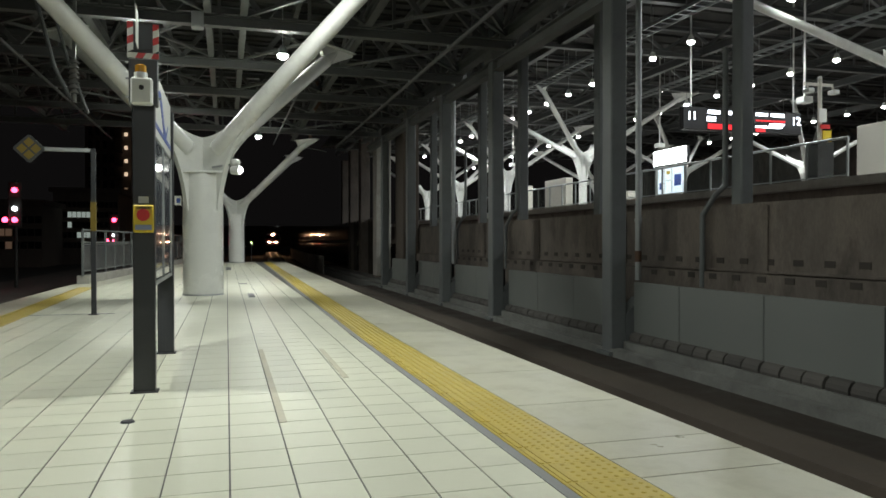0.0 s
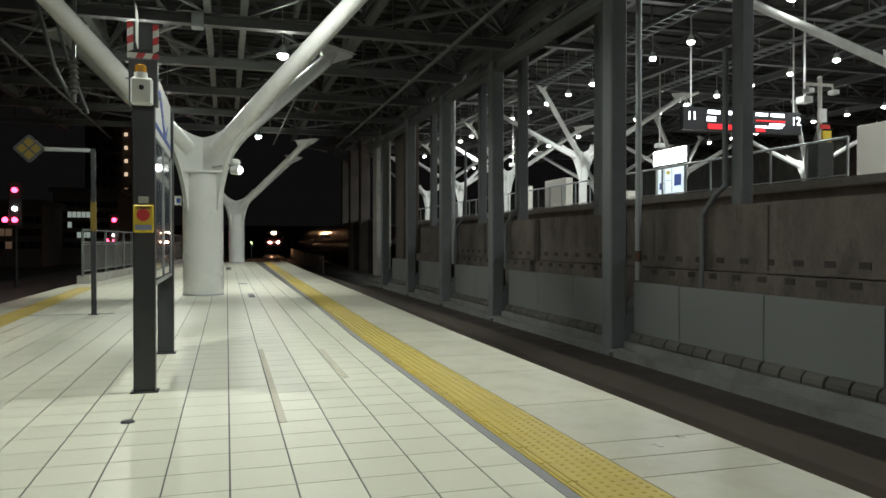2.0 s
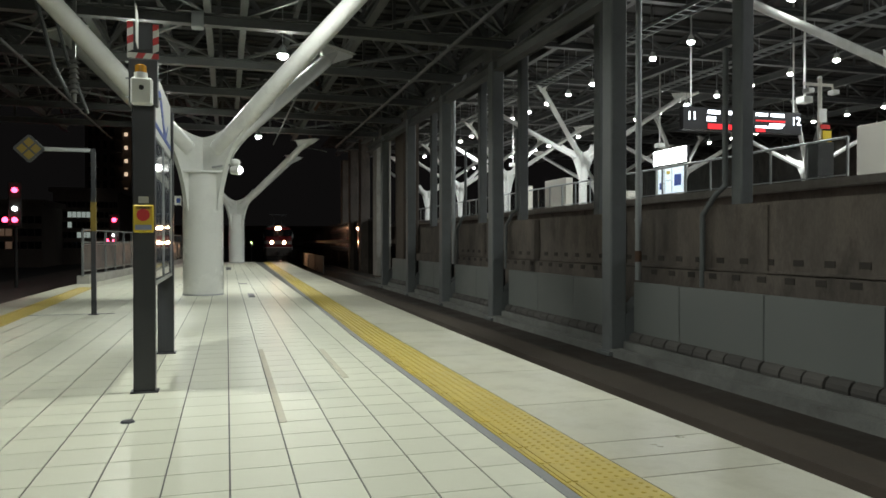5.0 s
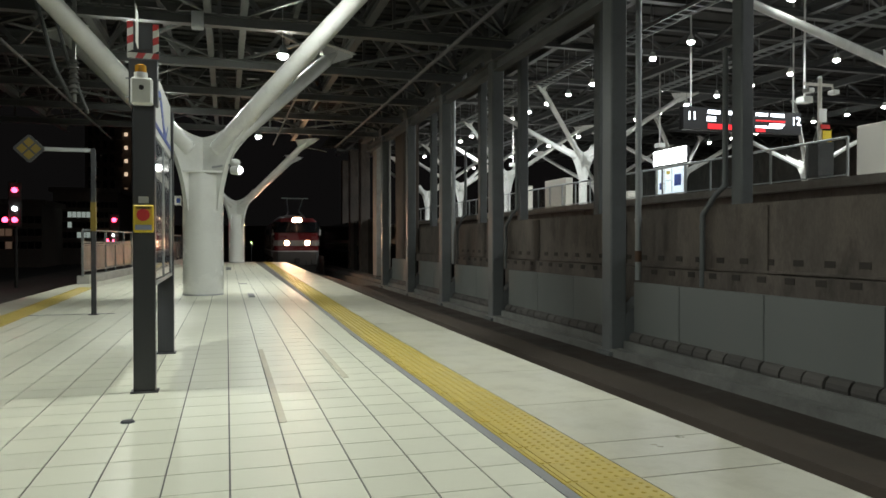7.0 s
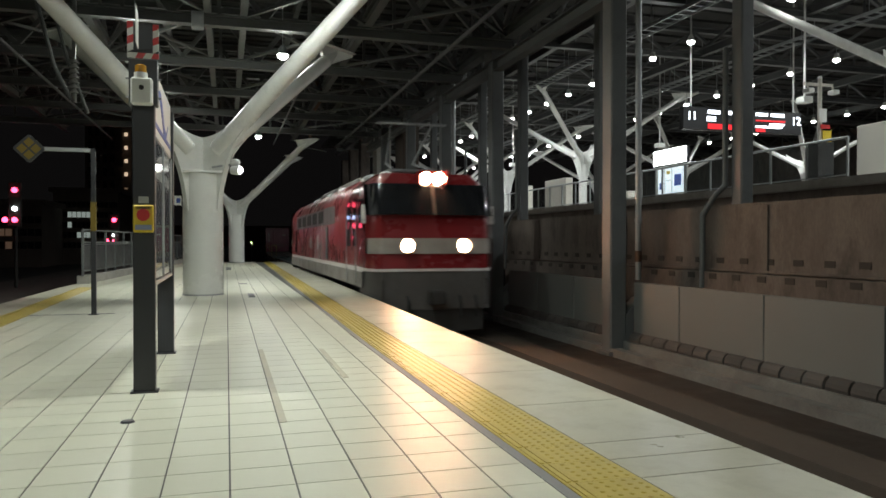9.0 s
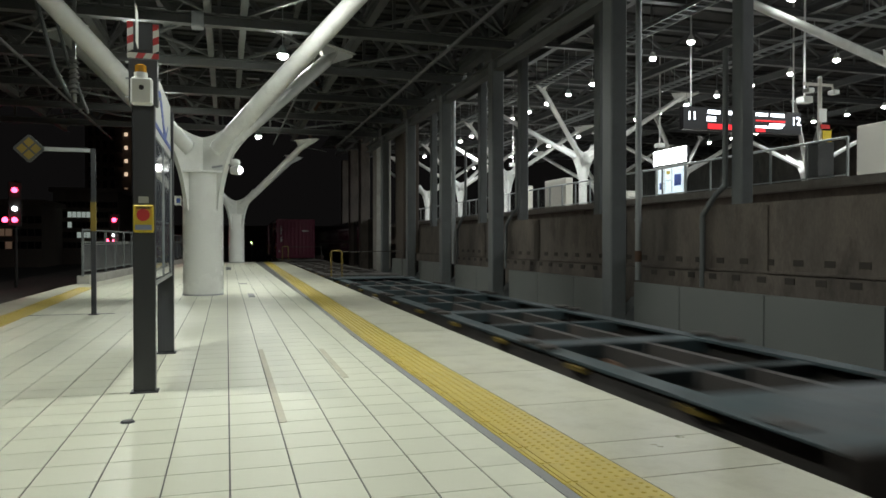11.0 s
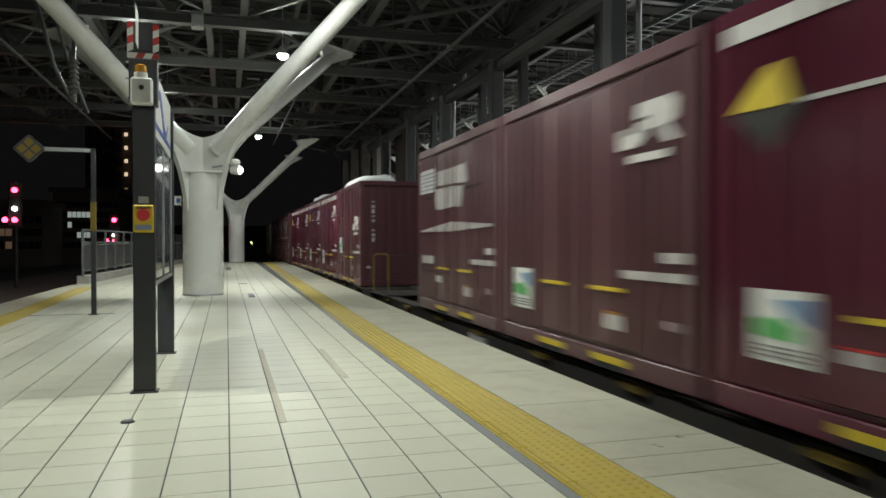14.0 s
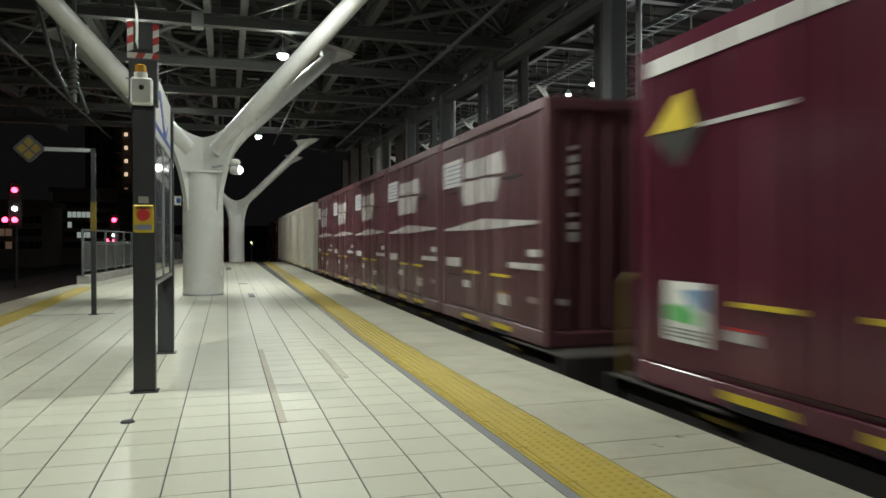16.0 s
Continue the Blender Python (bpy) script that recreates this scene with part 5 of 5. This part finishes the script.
def wire_brackets():
    """Overhead line brackets under the roof."""
    w = thing("wire_bracket", "dark bent overhead-line bracket with a grey insulator", "bracket", at=pose(-2.9, 16.0, 0))
    b = B()
    pipe(b, [(-0.75, 0, TRUSS_Z), (-0.35, 0, 4.6), (-0.05, 0, 3.95)], 0.04)
    pipe(b, [(-0.5, 0, TRUSS_Z), (-0.1, 0, 4.7), (0.25, 0, 3.7)], 0.035)
    part("tube", b, DARK_STEEL, w, smooth=True)
    b = B()
    for k in range(7):
        rod(b, (0.0, 0, 4.08 + k * 0.1), (0.0, 0, 4.15 + k * 0.1), 0.11, 0.06, 14)
    rod(b, (0, 0, 3.9), (0.0, 0, 4.8), 0.05, seg=12)
    part("insulator", b, LEDGE, w, "grey ribbed insulator", smooth=True)
    b = B()
    bar(b, (0.0, 0, 4.8), (0.02, 0, TRUSS_Z), 0.07)
    part("hanger", b, ROOF_STEEL, w)
    for y, x in ((27.0, 3.25), (38.0, 4.0)):
        w = thing("wire_bracket", "dark bent overhead-line bracket over the track", "bracket", at=pose(x, y, 0))
        b = B()
        bar(b, (-0.1, 0, ROOF_Z - 0.05), (-0.12, 0, TRUSS_Z + 0.75), 0.14, 0.14)
        part("hanger", b, ROOF_STEEL, w)
        b = B()
        bar(b, (-0.12, 0, TRUSS_Z + 0.85), (0.2, 0, 6.45), 0.13, 0.1)
        bar(b, (0.2, 0, 6.5), (-0.15, 0, 5.95), 0.12, 0.1)
        part("bent_arm", b, RUST, w)
        b = B()
        bar(b, (-0.15, 0, 6.0), (1.0, 0, 5.8), 0.035, 0.035)
        part("steady_arm", b, ROOF_STEEL, w)
    jb = thing("junction_box", "grey box fixed on the roof girder", "box", at=pose(-0.62, 18.2, TRUSS_Z + 0.1))
    b = B()
    box(b, -0.16, 0.12, -0.15, 0.15, -0.18, 0.2, 0.02)
    part("case", b, GALV, jb)
    b = B()
    box(b, -0.13, 0.09, -0.165, -0.15, -0.15, 0.12, 0.01)
    part("lid", b, GALV, jb)


def floor_details():
    for x, y, w, l, lab in ((0.50, 15.9, 0.12, 1.1, "dark drain cover in the tiled floor"), (0.08, 32.0, 0.2, 3.0, "dark drain cover in the tiled floor"), (0.42, 20.4, 0.2, 0.25, "small dark hatch in the tiled floor")):
        d = thing("drain_cover", lab, "drain cover", "floor covers", at=pose(x, y, 0))
        b = B()
        box(b, -w / 2, w / 2, -l / 2, l / 2, -0.004, 0.006, 0.002)
        part("plate", b, CHARCOAL, d)
        b = B()
        box(b, -w / 2 - 0.012, -w / 2, -l / 2, l / 2, -0.004, 0.007)
        part("frame", b, GALV, d)
    for pts in (((0.35, 4.66), (0.35, 7.9)), ((0.965, 6.05), (0.965, 7.75))):
        d = thing("floor_tape", "worn beige tape stuck on the tiles", "tape", "tapes on the floor")
        b = B()
        (x0, y0), (x1, y1) = pts
        box(b, x0 - 0.035, x1 + 0.012, y0, y1, 0.0015, 0.0045)
        part("strip", b, TAPE, d)
    d = thing("floor_marker", "small dark metal floor marker", "marker", at=pose(-0.60, 4.95, 0))
    b = B()
    rod(b, (0, 0, 0.0), (0, 0, 0.012), 0.045, 0.035, 16)
    part("disc", b, CHARCOAL, d, smooth=True)
    b = B()
    box(b, -4.2, -1.7, 12.50, 12.53, 0.0, 0.005)
    tagged(part("floor_joint_cover", b, KERB_GREY), "thin dark joint cover across the floor", "joint", kind="structure")


TAPE = material("beige_tape", (0.47, 0.44, 0.33), 0.6, vary=0.2, scale=8, fine=60, dirt=(0.5, 0.48, 0.42), dirt_amount=0.6)


# ---------------------------------------------------------------- the upper station
def upper_platform():
    b = B()
    box(b, UP_EDGE, 25.5, -6, 95, UP - 0.24, UP)
    tagged(part("upper_platform", b, CONCRETE_L), "raised concrete platform of the upper station", "platform", kind="structure")
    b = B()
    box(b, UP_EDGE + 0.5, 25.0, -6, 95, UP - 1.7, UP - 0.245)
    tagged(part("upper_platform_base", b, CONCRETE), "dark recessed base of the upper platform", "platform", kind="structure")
    b = B()
    box(b, WALL_X + 0.36, 52, -6, 95, 1.0, 1.25)
    tagged(part("viaduct_deck", b, CONCRETE), "concrete deck of the upper tracks", "deck", kind="structure")
    b = B()
    box(b, 51, 51.3, -6, 95, 1.25, 10.7)
    tagged(part("wall_east", b, CONCRETE), "dark far wall of the upper station", "wall", kind="structure")


def upper_railing():
    f = thing("glass_railing", "steel railing with clear glass panels on the upper platform", "railing")
    x = UP_EDGE + 0.12
    y0, y1 = 16.2, 70.0
    n = 36
    for i in range(n + 1):
        y = y0 + (y1 - y0) * i / n
        b = B()
        box(b, x - 0.03, x + 0.03, y - 0.03, y + 0.03, UP, UP + 1.1, 0.005)
        part("post", b, GALV, f)
        if i < n:
            b = B()
            w = (y1 - y0) / n
            box(b, x - 0.006, x + 0.006, y + 0.05, y + w - 0.05, UP + 0.1, UP + 1.02)
            g = part("glass_panel", b, CLEAR, f)
            g.visible_shadow = False
    for z, r in ((UP + 1.1, 0.04), (UP + 0.06, 0.025)):
        b = B()
        rod(b, (x, y0, z), (x, y1, z), r, seg=10)
        part("rail", b, GALV, f, smooth=True)


def upper_things(first_column):
    for x, y in ((19.7, 38.0), (19.7, 16.3), (19.7, 49.8), (19.7, 61.0), (19.7, 72.0), (36.0, 38.5), (31.0, 45.0), (31.0, 57.0)):
        c = first_column if y == 38.0 else copy_thing(first_column, pose(x, y, UP))
        c.matrix_basis = pose(x, y, UP)
        tagged(c, "white branching column on the upper platform", "column", "white columns on the upper platform")
    # destination display
    d = thing("departure_display", "black hanging departure display with lit numerals and lines", "display", at=pose(0, 24.0, 0))
    for x0, x1, num in ((16.65, 19.1, "11"), (19.5, 22.15, "12")):
        b = B()
        box(b, x0, x1, 0.0, 0.25, 5.42, 6.30, 0.02)
        case = part("case", b, DISPLAY, d)
        cu = bpy.data.curves.new("numeral", "FONT")
        cu.body, cu.size, cu.extrude = num, 0.46, 0.004
        to = bpy.data.objects.new("numeral_text", cu)
        scene.collection.objects.link(to)
        dg = bpy.context.evaluated_depsgraph_get()
        me = bpy.data.meshes.new_from_object(to.evaluated_get(dg))
        bpy.data.objects.remove(to)
        me.materials.clear()
        me.materials.append(LED_WHITE)
        o = new("numeral", me)
        o.parent = case
        o.matrix_basis = pose(x0 + 0.16 if num == "11" else x1 - 0.50, -0.008, 5.80, 90)
        def line(u0, u1, v0, v1, m):
            bb = B()
            box(bb, u0, u1, -0.012, -0.004, v0, v1)
            part("text_line", bb, m, case)
        if num == "11":
            line(17.75, 18.3, 6.06, 6.2, LED_WHITE)
            line(18.5, 18.95, 6.06, 6.2, LED_WHITE)
            line(17.7, 18.1, 5.78, 5.95, LED_WHITE)
            line(17.75, 19.0, 5.48, 5.68, LED_RED)
        else:
            line(19.56, 19.78, 5.75, 6.2, LED_WHITE)
            line(19.95, 20.5, 6.08, 6.2, LED_WHITE)
            line(20.65, 21.3, 6.08, 6.2, LED_WHITE)
            line(19.95, 21.35, 5.87, 5.93, LED_RED)
            line(20.6, 21.3, 5.74, 5.81, LED_WHITE)
            line(19.95, 21.2, 5.62, 5.7, LED_WHITE)
            line(19.95, 20.4, 5.46, 5.58, LED_RED)
        b = B()
        x = x0 + 0.42 if num == "11" else x1 - 0.30
        rod(b, (x, 0.12, 6.3), (x, 0.12, 10.72), 0.035, seg=10)
        part("hanger_rod", b, WHITE, d)
    # information stand with lit header
    k = thing("information_stand", "information stand with a glowing white header and posters", "sign", at=pose(19.0, 0, 0))
    b = B()
    box(b, -0.06, 0.06, 27.0, 29.6, 4.56, 5.30, 0.01)
    hd = part("header_box", b, CHARCOAL, k)
    b = B()
    box(b, -0.075, -0.062, 27.05, 29.55, 4.6, 5.27)
    part("lit_face", b, SIGN_GLOW, hd, "glowing white face")
    for y in (27.2, 29.4):
        b = B()
        box(b, -0.04, 0.04, y - 0.04, y + 0.04, UP, 4.56)
        part("leg", b, GALV, k)
    b = B()
    box(b, -0.03, 0.03, 27.2, 29.3, 3.25, 4.5, 0.01)
    part("poster_board", b, WHITE, k)
    for y0, y1, z0, z1, m in ((27.3, 28.1, 3.3, 4.45, POSTER_LIT), (28.2, 28.65, 3.3, 3.85, POSTER_LIT), (28.2, 28.65, 3.9, 4.4, POSTER_LIT), (28.75, 29.2, 3.3, 4.4, POSTER_LIT)):
        b = B()
        box(b, -0.042, -0.032, y0, y1, z0, z1)
        part("poster", b, m, k, "backlit pale poster")
    for y0, y1, z0, z1, m in ((27.45, 27.95, 3.6, 4.1, BLUE_PAINT), (28.28, 28.55, 4.15, 4.3, YEL_PAINT), (28.85, 29.1, 3.5, 3.8, BLUE_PAINT)):
        b = B()
        box(b, -0.05, -0.044, y0, y1, z0, z1)
        part("poster_field", b, m, k)
    # camera mast
    m = thing("camera_mast", "beige mast with two cameras and a yellow notice", "mast", at=pose(17.0, 17.7, UP))
    b = B()
    rod(b, (0, 0, 0), (0, 0, 3.05), 0.062, seg=14)
    part("shaft", b, BEIGE, m, smooth=True)
    b = B()
    box(b, -0.6, 0.45, -0.035, 0.035, 2.84, 2.92)
    part("cross_arm", b, BEIGE, m)
    b = B()
    ball(b, (0, 0, 3.08), 0.07, 12)
    part("finial", b, WHITE, m)
    for s in (-0.5, 0.42):
        b = B()
        box(b, s - 0.08, s + 0.13, -0.2, 0.08, 2.60, 2.73, 0.02)
        part("camera_housing", b, WHITE, m)
        b = B()
        rod(b, (s + 0.05, 0, 2.7), (s + 0.05, 0, 2.84), 0.03, seg=8)
        part("camera_stem", b, BEIGE, m)
    b = B()
    box(b, -0.14, 0.14, -0.12, -0.1, 1.75, 2.15)
    part("white_notice", b, WHITE, m)
    b = B()
    box(b, -0.02, 0.3, -0.14, -0.12, 1.05, 1.5)
    part("yellow_notice", b, YEL_PAINT, m, "yellow notice plate")
    b = B()
    box(b, -0.1, 0.25, -0.135, -0.115, 1.55, 1.68)
    part("red_notice", b, RED_PAINT, m)
    b = B()
    box(b, -0.3, 0.3, -0.25, 0.25, 0.0, 1.15, 0.02)
    part("base_cabinet", b, BLACK, m)
    for y0, y1, z1, lab in ((8.5, 16.95, 1.56, "long beige wall panel on the upper platform"),):
        w = thing("parapet_panel", lab, "panel", at=pose(UP_EDGE + 1.2, 0, UP))
        for i in range(3):
            b = B()
            a = y0 + (y1 - y0) * i / 3
            box(b, 0, 0.12, a + 0.01, a + (y1 - y0) / 3 - 0.01, 0, z1, 0.01)
            part("panel", b, BEIGE, w)
    for x, y, w, l, h in ((17.2, 36.0, 0.4, 2.6, 1.55), (17.2, 40.6, 0.4, 1.4, 1.5), (17.3, 46.0, 0.4, 1.2, 1.4), (18.5, 33.0, 0.6, 0.7, 0.55), (18.5, 30.9, 0.6, 0.7, 0.6)):
        w_ = thing("beige_cabinet", "plain beige cabinet on the upper platform", "cabinet", "cabinets on the upper platform", at=pose(x, y, UP))
        b = B()
        box(b, -w / 2, w / 2, -l / 2, l / 2, 0, h, 0.015)
        part("body", b, BEIGE, w_)
        b = B()
        box(b, -w / 2 - 0.008, -w / 2 + 0.002, -l / 2 + 0.05, l / 2 - 0.05, 0.08, h - 0.06, 0.004)
        part("door", b, BEIGE, w_)
    # hanging thin lamp poles
    for x, y in ((19.5, 21.0), (21.5, 33.0), (17.8, 44.0)):
        t = thing("hanging_pole", "thin white pole hanging from the upper roof", "pole", "hanging poles", at=pose(x, y, 0))
        b = B()
        rod(b, (0, 0, 6.2), (0, 0, 10.72), 0.035, seg=8)
        part("shaft", b, WHITE, t)
        b = B()
        box(b, -0.2, 0.2, -0.2, 0.2, 6.0, 6.22, 0.02)
        part("fitting", b, WHITE, t)


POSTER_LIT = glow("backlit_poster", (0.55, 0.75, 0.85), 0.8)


# ---------------------------------------------------------------- the distance
def piers():
    for x, y, w, l, z1, m, lab in ((8.15, 39.2, 0.8, 1.0, 7.6, CONCRETE_L, "pale square concrete pier by the track"), (8.1, 33.2, 0.75, 1.6, 7.6, BED, "brown concrete pier by the track"),
                                  (8.6, 47.0, 0.6, 0.8, 7.8, CONCRETE, "dark concrete pier by the track"), (8.9, 53.0, 0.6, 0.8, 7.8, CONCRETE, "dark concrete pier by the track"),
                                  (9.4, 60.0, 0.6, 0.8, 7.8, CONCRETE, "dark concrete pier by the track")):
        p = thing("concrete_pier", lab, "pier", "piers along the track", at=pose(x, y, 0))
        b = B()
        box(b, -w / 2, w / 2, -l / 2, l / 2, -1.55, z1, 0.03)
        part("shaft", b, m, p)
        b = B()
        box(b, -w / 2 - 0.05, w / 2 + 0.05, -l / 2 - 0.05, l / 2 + 0.05, -1.55, -0.7, 0.02)
        part("plinth", b, CONCRETE, p)
    b = B()
    strip(b, lambda y: track_x(y) + 4.5, lambda y: track_x(y) + 4.8, 44, 170, -1.55, 2.6, 6)
    tagged(part("wall_far", b, GLOSSY_DARK), "dark glossy screen wall along the distant track", "wall", kind="structure")
    f = thing("trackside_fence", "low panel fence beside the distant track", "fence")
    for i in range(9):
        y = 55 + i * 7
        b = B()
        bar(b, (track_x(y) + 2.6, y, -0.6), (track_x(y + 6.4) + 2.6, y + 6.4, -0.6), 0.08, 1.3)
        part("panel", b, CONCRETE_L, f)
    g = thing("line_signal", "small lit trackside signal", "signal", at=pose(3.0, 95, RAIL))
    b = B()
    rod(b, (0, 0, -0.6), (0, 0, 1.7), 0.05)
    part("post", b, GALV, g)
    b = B()
    ball(b, (0, -0.1, 1.9), 0.08, 10)
    part("lens", b, glow("signal_amber", (0.9, 1.0, 0.5), 8), g)


def signals():
    for x, y, zs, lab in ((-9.9, 40.0, ((3.65, SIGNAL_RED, 0.13), (2.75, SIGNAL_WHITE, 0.10), (2.2, SIGNAL_RED, 0.13)), "railway signal showing red and white lights"),
                          (-6.8, 50.0, ((2.5, SIGNAL_RED, 0.14), (1.55, SIGNAL_WHITE, 0.09), (1.2, SIGNAL_RED, 0.11)), "railway signal showing red and white lights"),
                          (-1.55, 43.2, ((3.32, SIGNAL_RED, 0.15), (2.58, SIGNAL_BLUE, 0.13), (2.08, SIGNAL_RED, 0.16)), "line-side signal showing red and bluish lights")):
        s = thing("railway_signal", lab, "signal", "signals by the tracks", at=pose(x, y, 0))
        b = B()
        rod(b, (0.0, 0.2, -1.55), (0.0, 0.2, zs[0][0] + 0.5), 0.08)
        part("mast", b, UNDER, s)
        b = B()
        box(b, -0.3, 0.3, 0.02, 0.12, zs[-1][0] - 0.35, zs[0][0] + 0.4, 0.05)
        part("background_plate", b, UNDER, s)
        for z, m, r in zs:
            b = B()
            rod(b, (0, -0.06, z), (0, 0.02, z), r, seg=16)
            part("lamp", b, m, s, "glowing signal lamp")
            if m is SIGNAL_RED and z == zs[-1][0]:
                b = B()
                rod(b, (-0.42, -0.06, z), (-0.42, 0.02, z), r, seg=16)
                part("lamp", b, m, s, "glowing signal lamp")


LANDING = glow("landing_lamp", (1.0, 0.72, 0.5), 0.8)
LANDING_DIM = glow("landing_lamp_dim", (1.0, 0.6, 0.35), 0.12)


def buildings():
    def block(x0, x1, y0, y1, h, lab, lit, floors, cols, mat):
        t = thing("distant_building", lab, "building", "buildings in the distance")
        b = B()
        box(b, x0, x1, y0, y1, -1.55, h)
        part("wall", b, BUILDING, t)
        b = B()
        box(b, x0 - 0.4, x1 + 0.4, y0 - 0.4, y1 + 0.4, h, h + 0.5)
        part("roof", b, BUILDING, t)
        rnd = random.Random(int(x0 * 7 + y0))
        w = (x1 - x0) / cols
        for i in range(floors):
            for j in range(cols):
                on = lit(i, j, rnd)
                b = B()
                z = 0.4 + i * (h - 1) / floors
                box(b, x0 + j * w + w * 0.08, x0 + (j + 1) * w - w * 0.08, y0 - 0.05, y0 + 0.02, z, z + (h - 1) / floors * 0.55)
                part("window", b, mat if on else WINDOW_DARK, t, "lit window" if on else "")
    block(-19.5, -12.5, 95, 110, 7.0, "low dark building with a few lit windows", lambda i, j, r: (i, j) in ((3, 3), (3, 4), (3, 5), (3, 6), (3, 7), (3, 8), (2, 3), (1, 5), (1, 6), (1, 7), (1, 8)), 5, 14, WIN_GLOW)
    block(-24, -18.5, 85, 100, 5.0, "low brown building with lit windows", lambda i, j, r: (i, j) in ((1, 2), (1, 3), (0, 3)), 3, 8, WIN_WARM)
    # apartment tower with lit stair landings
    t = thing("apartment_tower", "dark apartment tower with a column of lit landings", "building", "buildings in the distance")
    b = B()
    box(b, -22, -15.0, 130, 146, -1.55, 26)
    part("wall", b, BUILDING, t)
    for i in range(8):
        z = 3.2 + i * 2.17
        b = B()
        box(b, -17.2, -16.3, 129.0, 130.0, z - 0.5, z + 0.6)
        bal = part("balcony", b, BUILDING, t)
        b = B()
        box(b, -15.95, -15.45, 128.9, 129.0, z - 0.05, z + (0.55 if i > 3 else 0.25))
        part("landing_lamp", b, LANDING if i > 3 else LANDING_DIM, bal)
        for k in range(4):
            b = B()
            box(b, -21.5 + k * 1.1, -20.9 + k * 1.1, 129.9, 130.02, z, z + 1.4)
            part("window", b, WINDOW_DARK, t)
    b = B()
    box(b, -300, 300, 420, 421, -1.55, 10)
    tagged(part("backdrop", b, BUILDING), "dark skyline in the distance", "backdrop", kind="structure")


# ---------------------------------------------------------------- paving pieces
def paving():
    """Square tiles, tactile blocks and edge slabs. Those by the eye are pieces of their own."""
    floor = thing("tiled_floor", "pale square tiles with dark lengthwise joints", "floor", kind="structure")
    b = B()
    TX, TY = 0.3, 0.306
    strip(b, lambda y: left_x(y) + 0.9, lambda y: edge_x(y) - 1.295, PLAT_Y0, PLAT_Y1, -0.019, -0.006)
    part("mortar_bed", b, GROUT, floor)
    # one tile, shared
    b = B()
    gx, gy = 0.0046, 0.0034
    box(b, gx, TX - gx, gy, TY - gy, -0.006, 0.0)
    me = mesh_of("tile", b, TILE)
    rest_v, rest_f = [], []
    cols = range(-11, 5)
    for j in range(-48, 127):
        y = 3.155 + j * TY
        for i in cols:
            x = 0.012 + i * TX
            lo, hi = x, x + TX
            limit = edge_x(y + TY / 2) - 1.299
            wlimit = left_x(y) + 0.905
            if lo > limit - 0.03 or hi < wlimit + 0.03:
                continue
            if -0.9 <= x < 1.45 and 0 <= j < 38 and hi <= limit:
                o = new("tile", me)
                o.parent = floor
                o.location = (x, y, 0)
                continue
            a0, a1 = max(lo + gx, wlimit), min(hi - gx, limit)
            k = len(rest_v)
            for z in (-0.006, 0.0):
                rest_v += [(a0, y + gy, z), (a1, y + gy, z), (a1, y + TY - gy, z), (a0, y + TY - gy, z)]
            rest_f += [(k + 4, k + 5, k + 6, k + 7), (k, k + 1, k + 5, k + 4), (k + 1, k + 2, k + 6, k + 5), (k + 2, k + 3, k + 7, k + 6), (k + 3, k, k + 4, k + 7)]
    me2 = bpy.data.meshes.new("outer_tiles")
    me2.from_pydata(rest_v, [], rest_f)
    me2.materials.append(TILE)
    o = new("outer_tiles", me2)
    o.parent = floor
    tagged(o, kind="stuff")
    # tactile blocks: 0.3 m of studs, 0.1 m of bars
    tact = thing("tactile_paving", "yellow tactile blocks with studs and bars", "tactile paving", kind="structure")
    def block_mesh(studs):
        b = B()
        box(b, 0.001, 0.389, 0.0015, 0.2985, -0.015, 0.002)
        if studs:
            for u in range(5):
                for v in range(5):
                    rod(b, (0.12 + u * 0.058, 0.032 + v * 0.059, 0.002), (0.12 + u * 0.058, 0.032 + v * 0.059, 0.007), 0.014, 0.008, 6)
            for u in (0.03, 0.065):
                box(b, u - 0.012, u + 0.012, 0.01, 0.29, 0.002, 0.007)
        return mesh_of("tactile_block", b, YELLOW)
    bm_ = block_mesh(True)
    for j in range(-46, 133):
        y = 1.9 + j * 0.3
        o = new("tactile_block", bm_)
        o.parent = tact
        o.location = (edge_x(y + 0.15) - 1.232, y, 0)
    west = thing("tactile_paving", "yellow tactile blocks along the far platform edge", "tactile paving", kind="structure")
    for j in range(-49, 56):
        y = 3.0 + j * 0.3
        o = new("tactile_block", bm_)
        o.parent = west
        o.location = (-3.27 - 0.03 * max(0.0, y - 11), y, 0.004)
    slab = thing("edge_paving", "pale concrete slabs along the platform edge", "paving", kind="structure")
    joints = [-12.0 + 1.0 * k for k in range(15)] + [3.08, 3.385, 3.69, 4.68, 5.94] + [6.93 + 1.0 * k for k in range(36)]
    for y0, y1 in zip(joints, joints[1:]):
        b = B()
        strip(b, lambda yy: edge_x(yy) - 0.832, lambda yy: edge_x(yy), y0 + 0.005, y1 - 0.005, -0.10, 0.0, 1.0)
        part("slab", b, SLAB, slab)


# ---------------------------------------------------------------- build
ground()
rails()
platform_top()
tree_column(-0.48, 16.45, 0.83, "white round steel column branching into four arms")
tree_column(0.52, 41.2, 0.83, "white branching column at the platform's end", 3.4, 3.8, tube=0.9)
front_columns()
barrier()
pole_and_pipes()
roof()
lamps()
upper_platform()
upper_railing()
upper_things(tree_column(19.7, 38.0, 0.46, "white branching column on the upper platform", 4.3, 3.6, tube=0.76))
piers()
signals()
buildings()
station_board()
stop_sign()
west_fence()
column_fittings()
wire_brackets()
floor_details()
train()
paving()
motions()
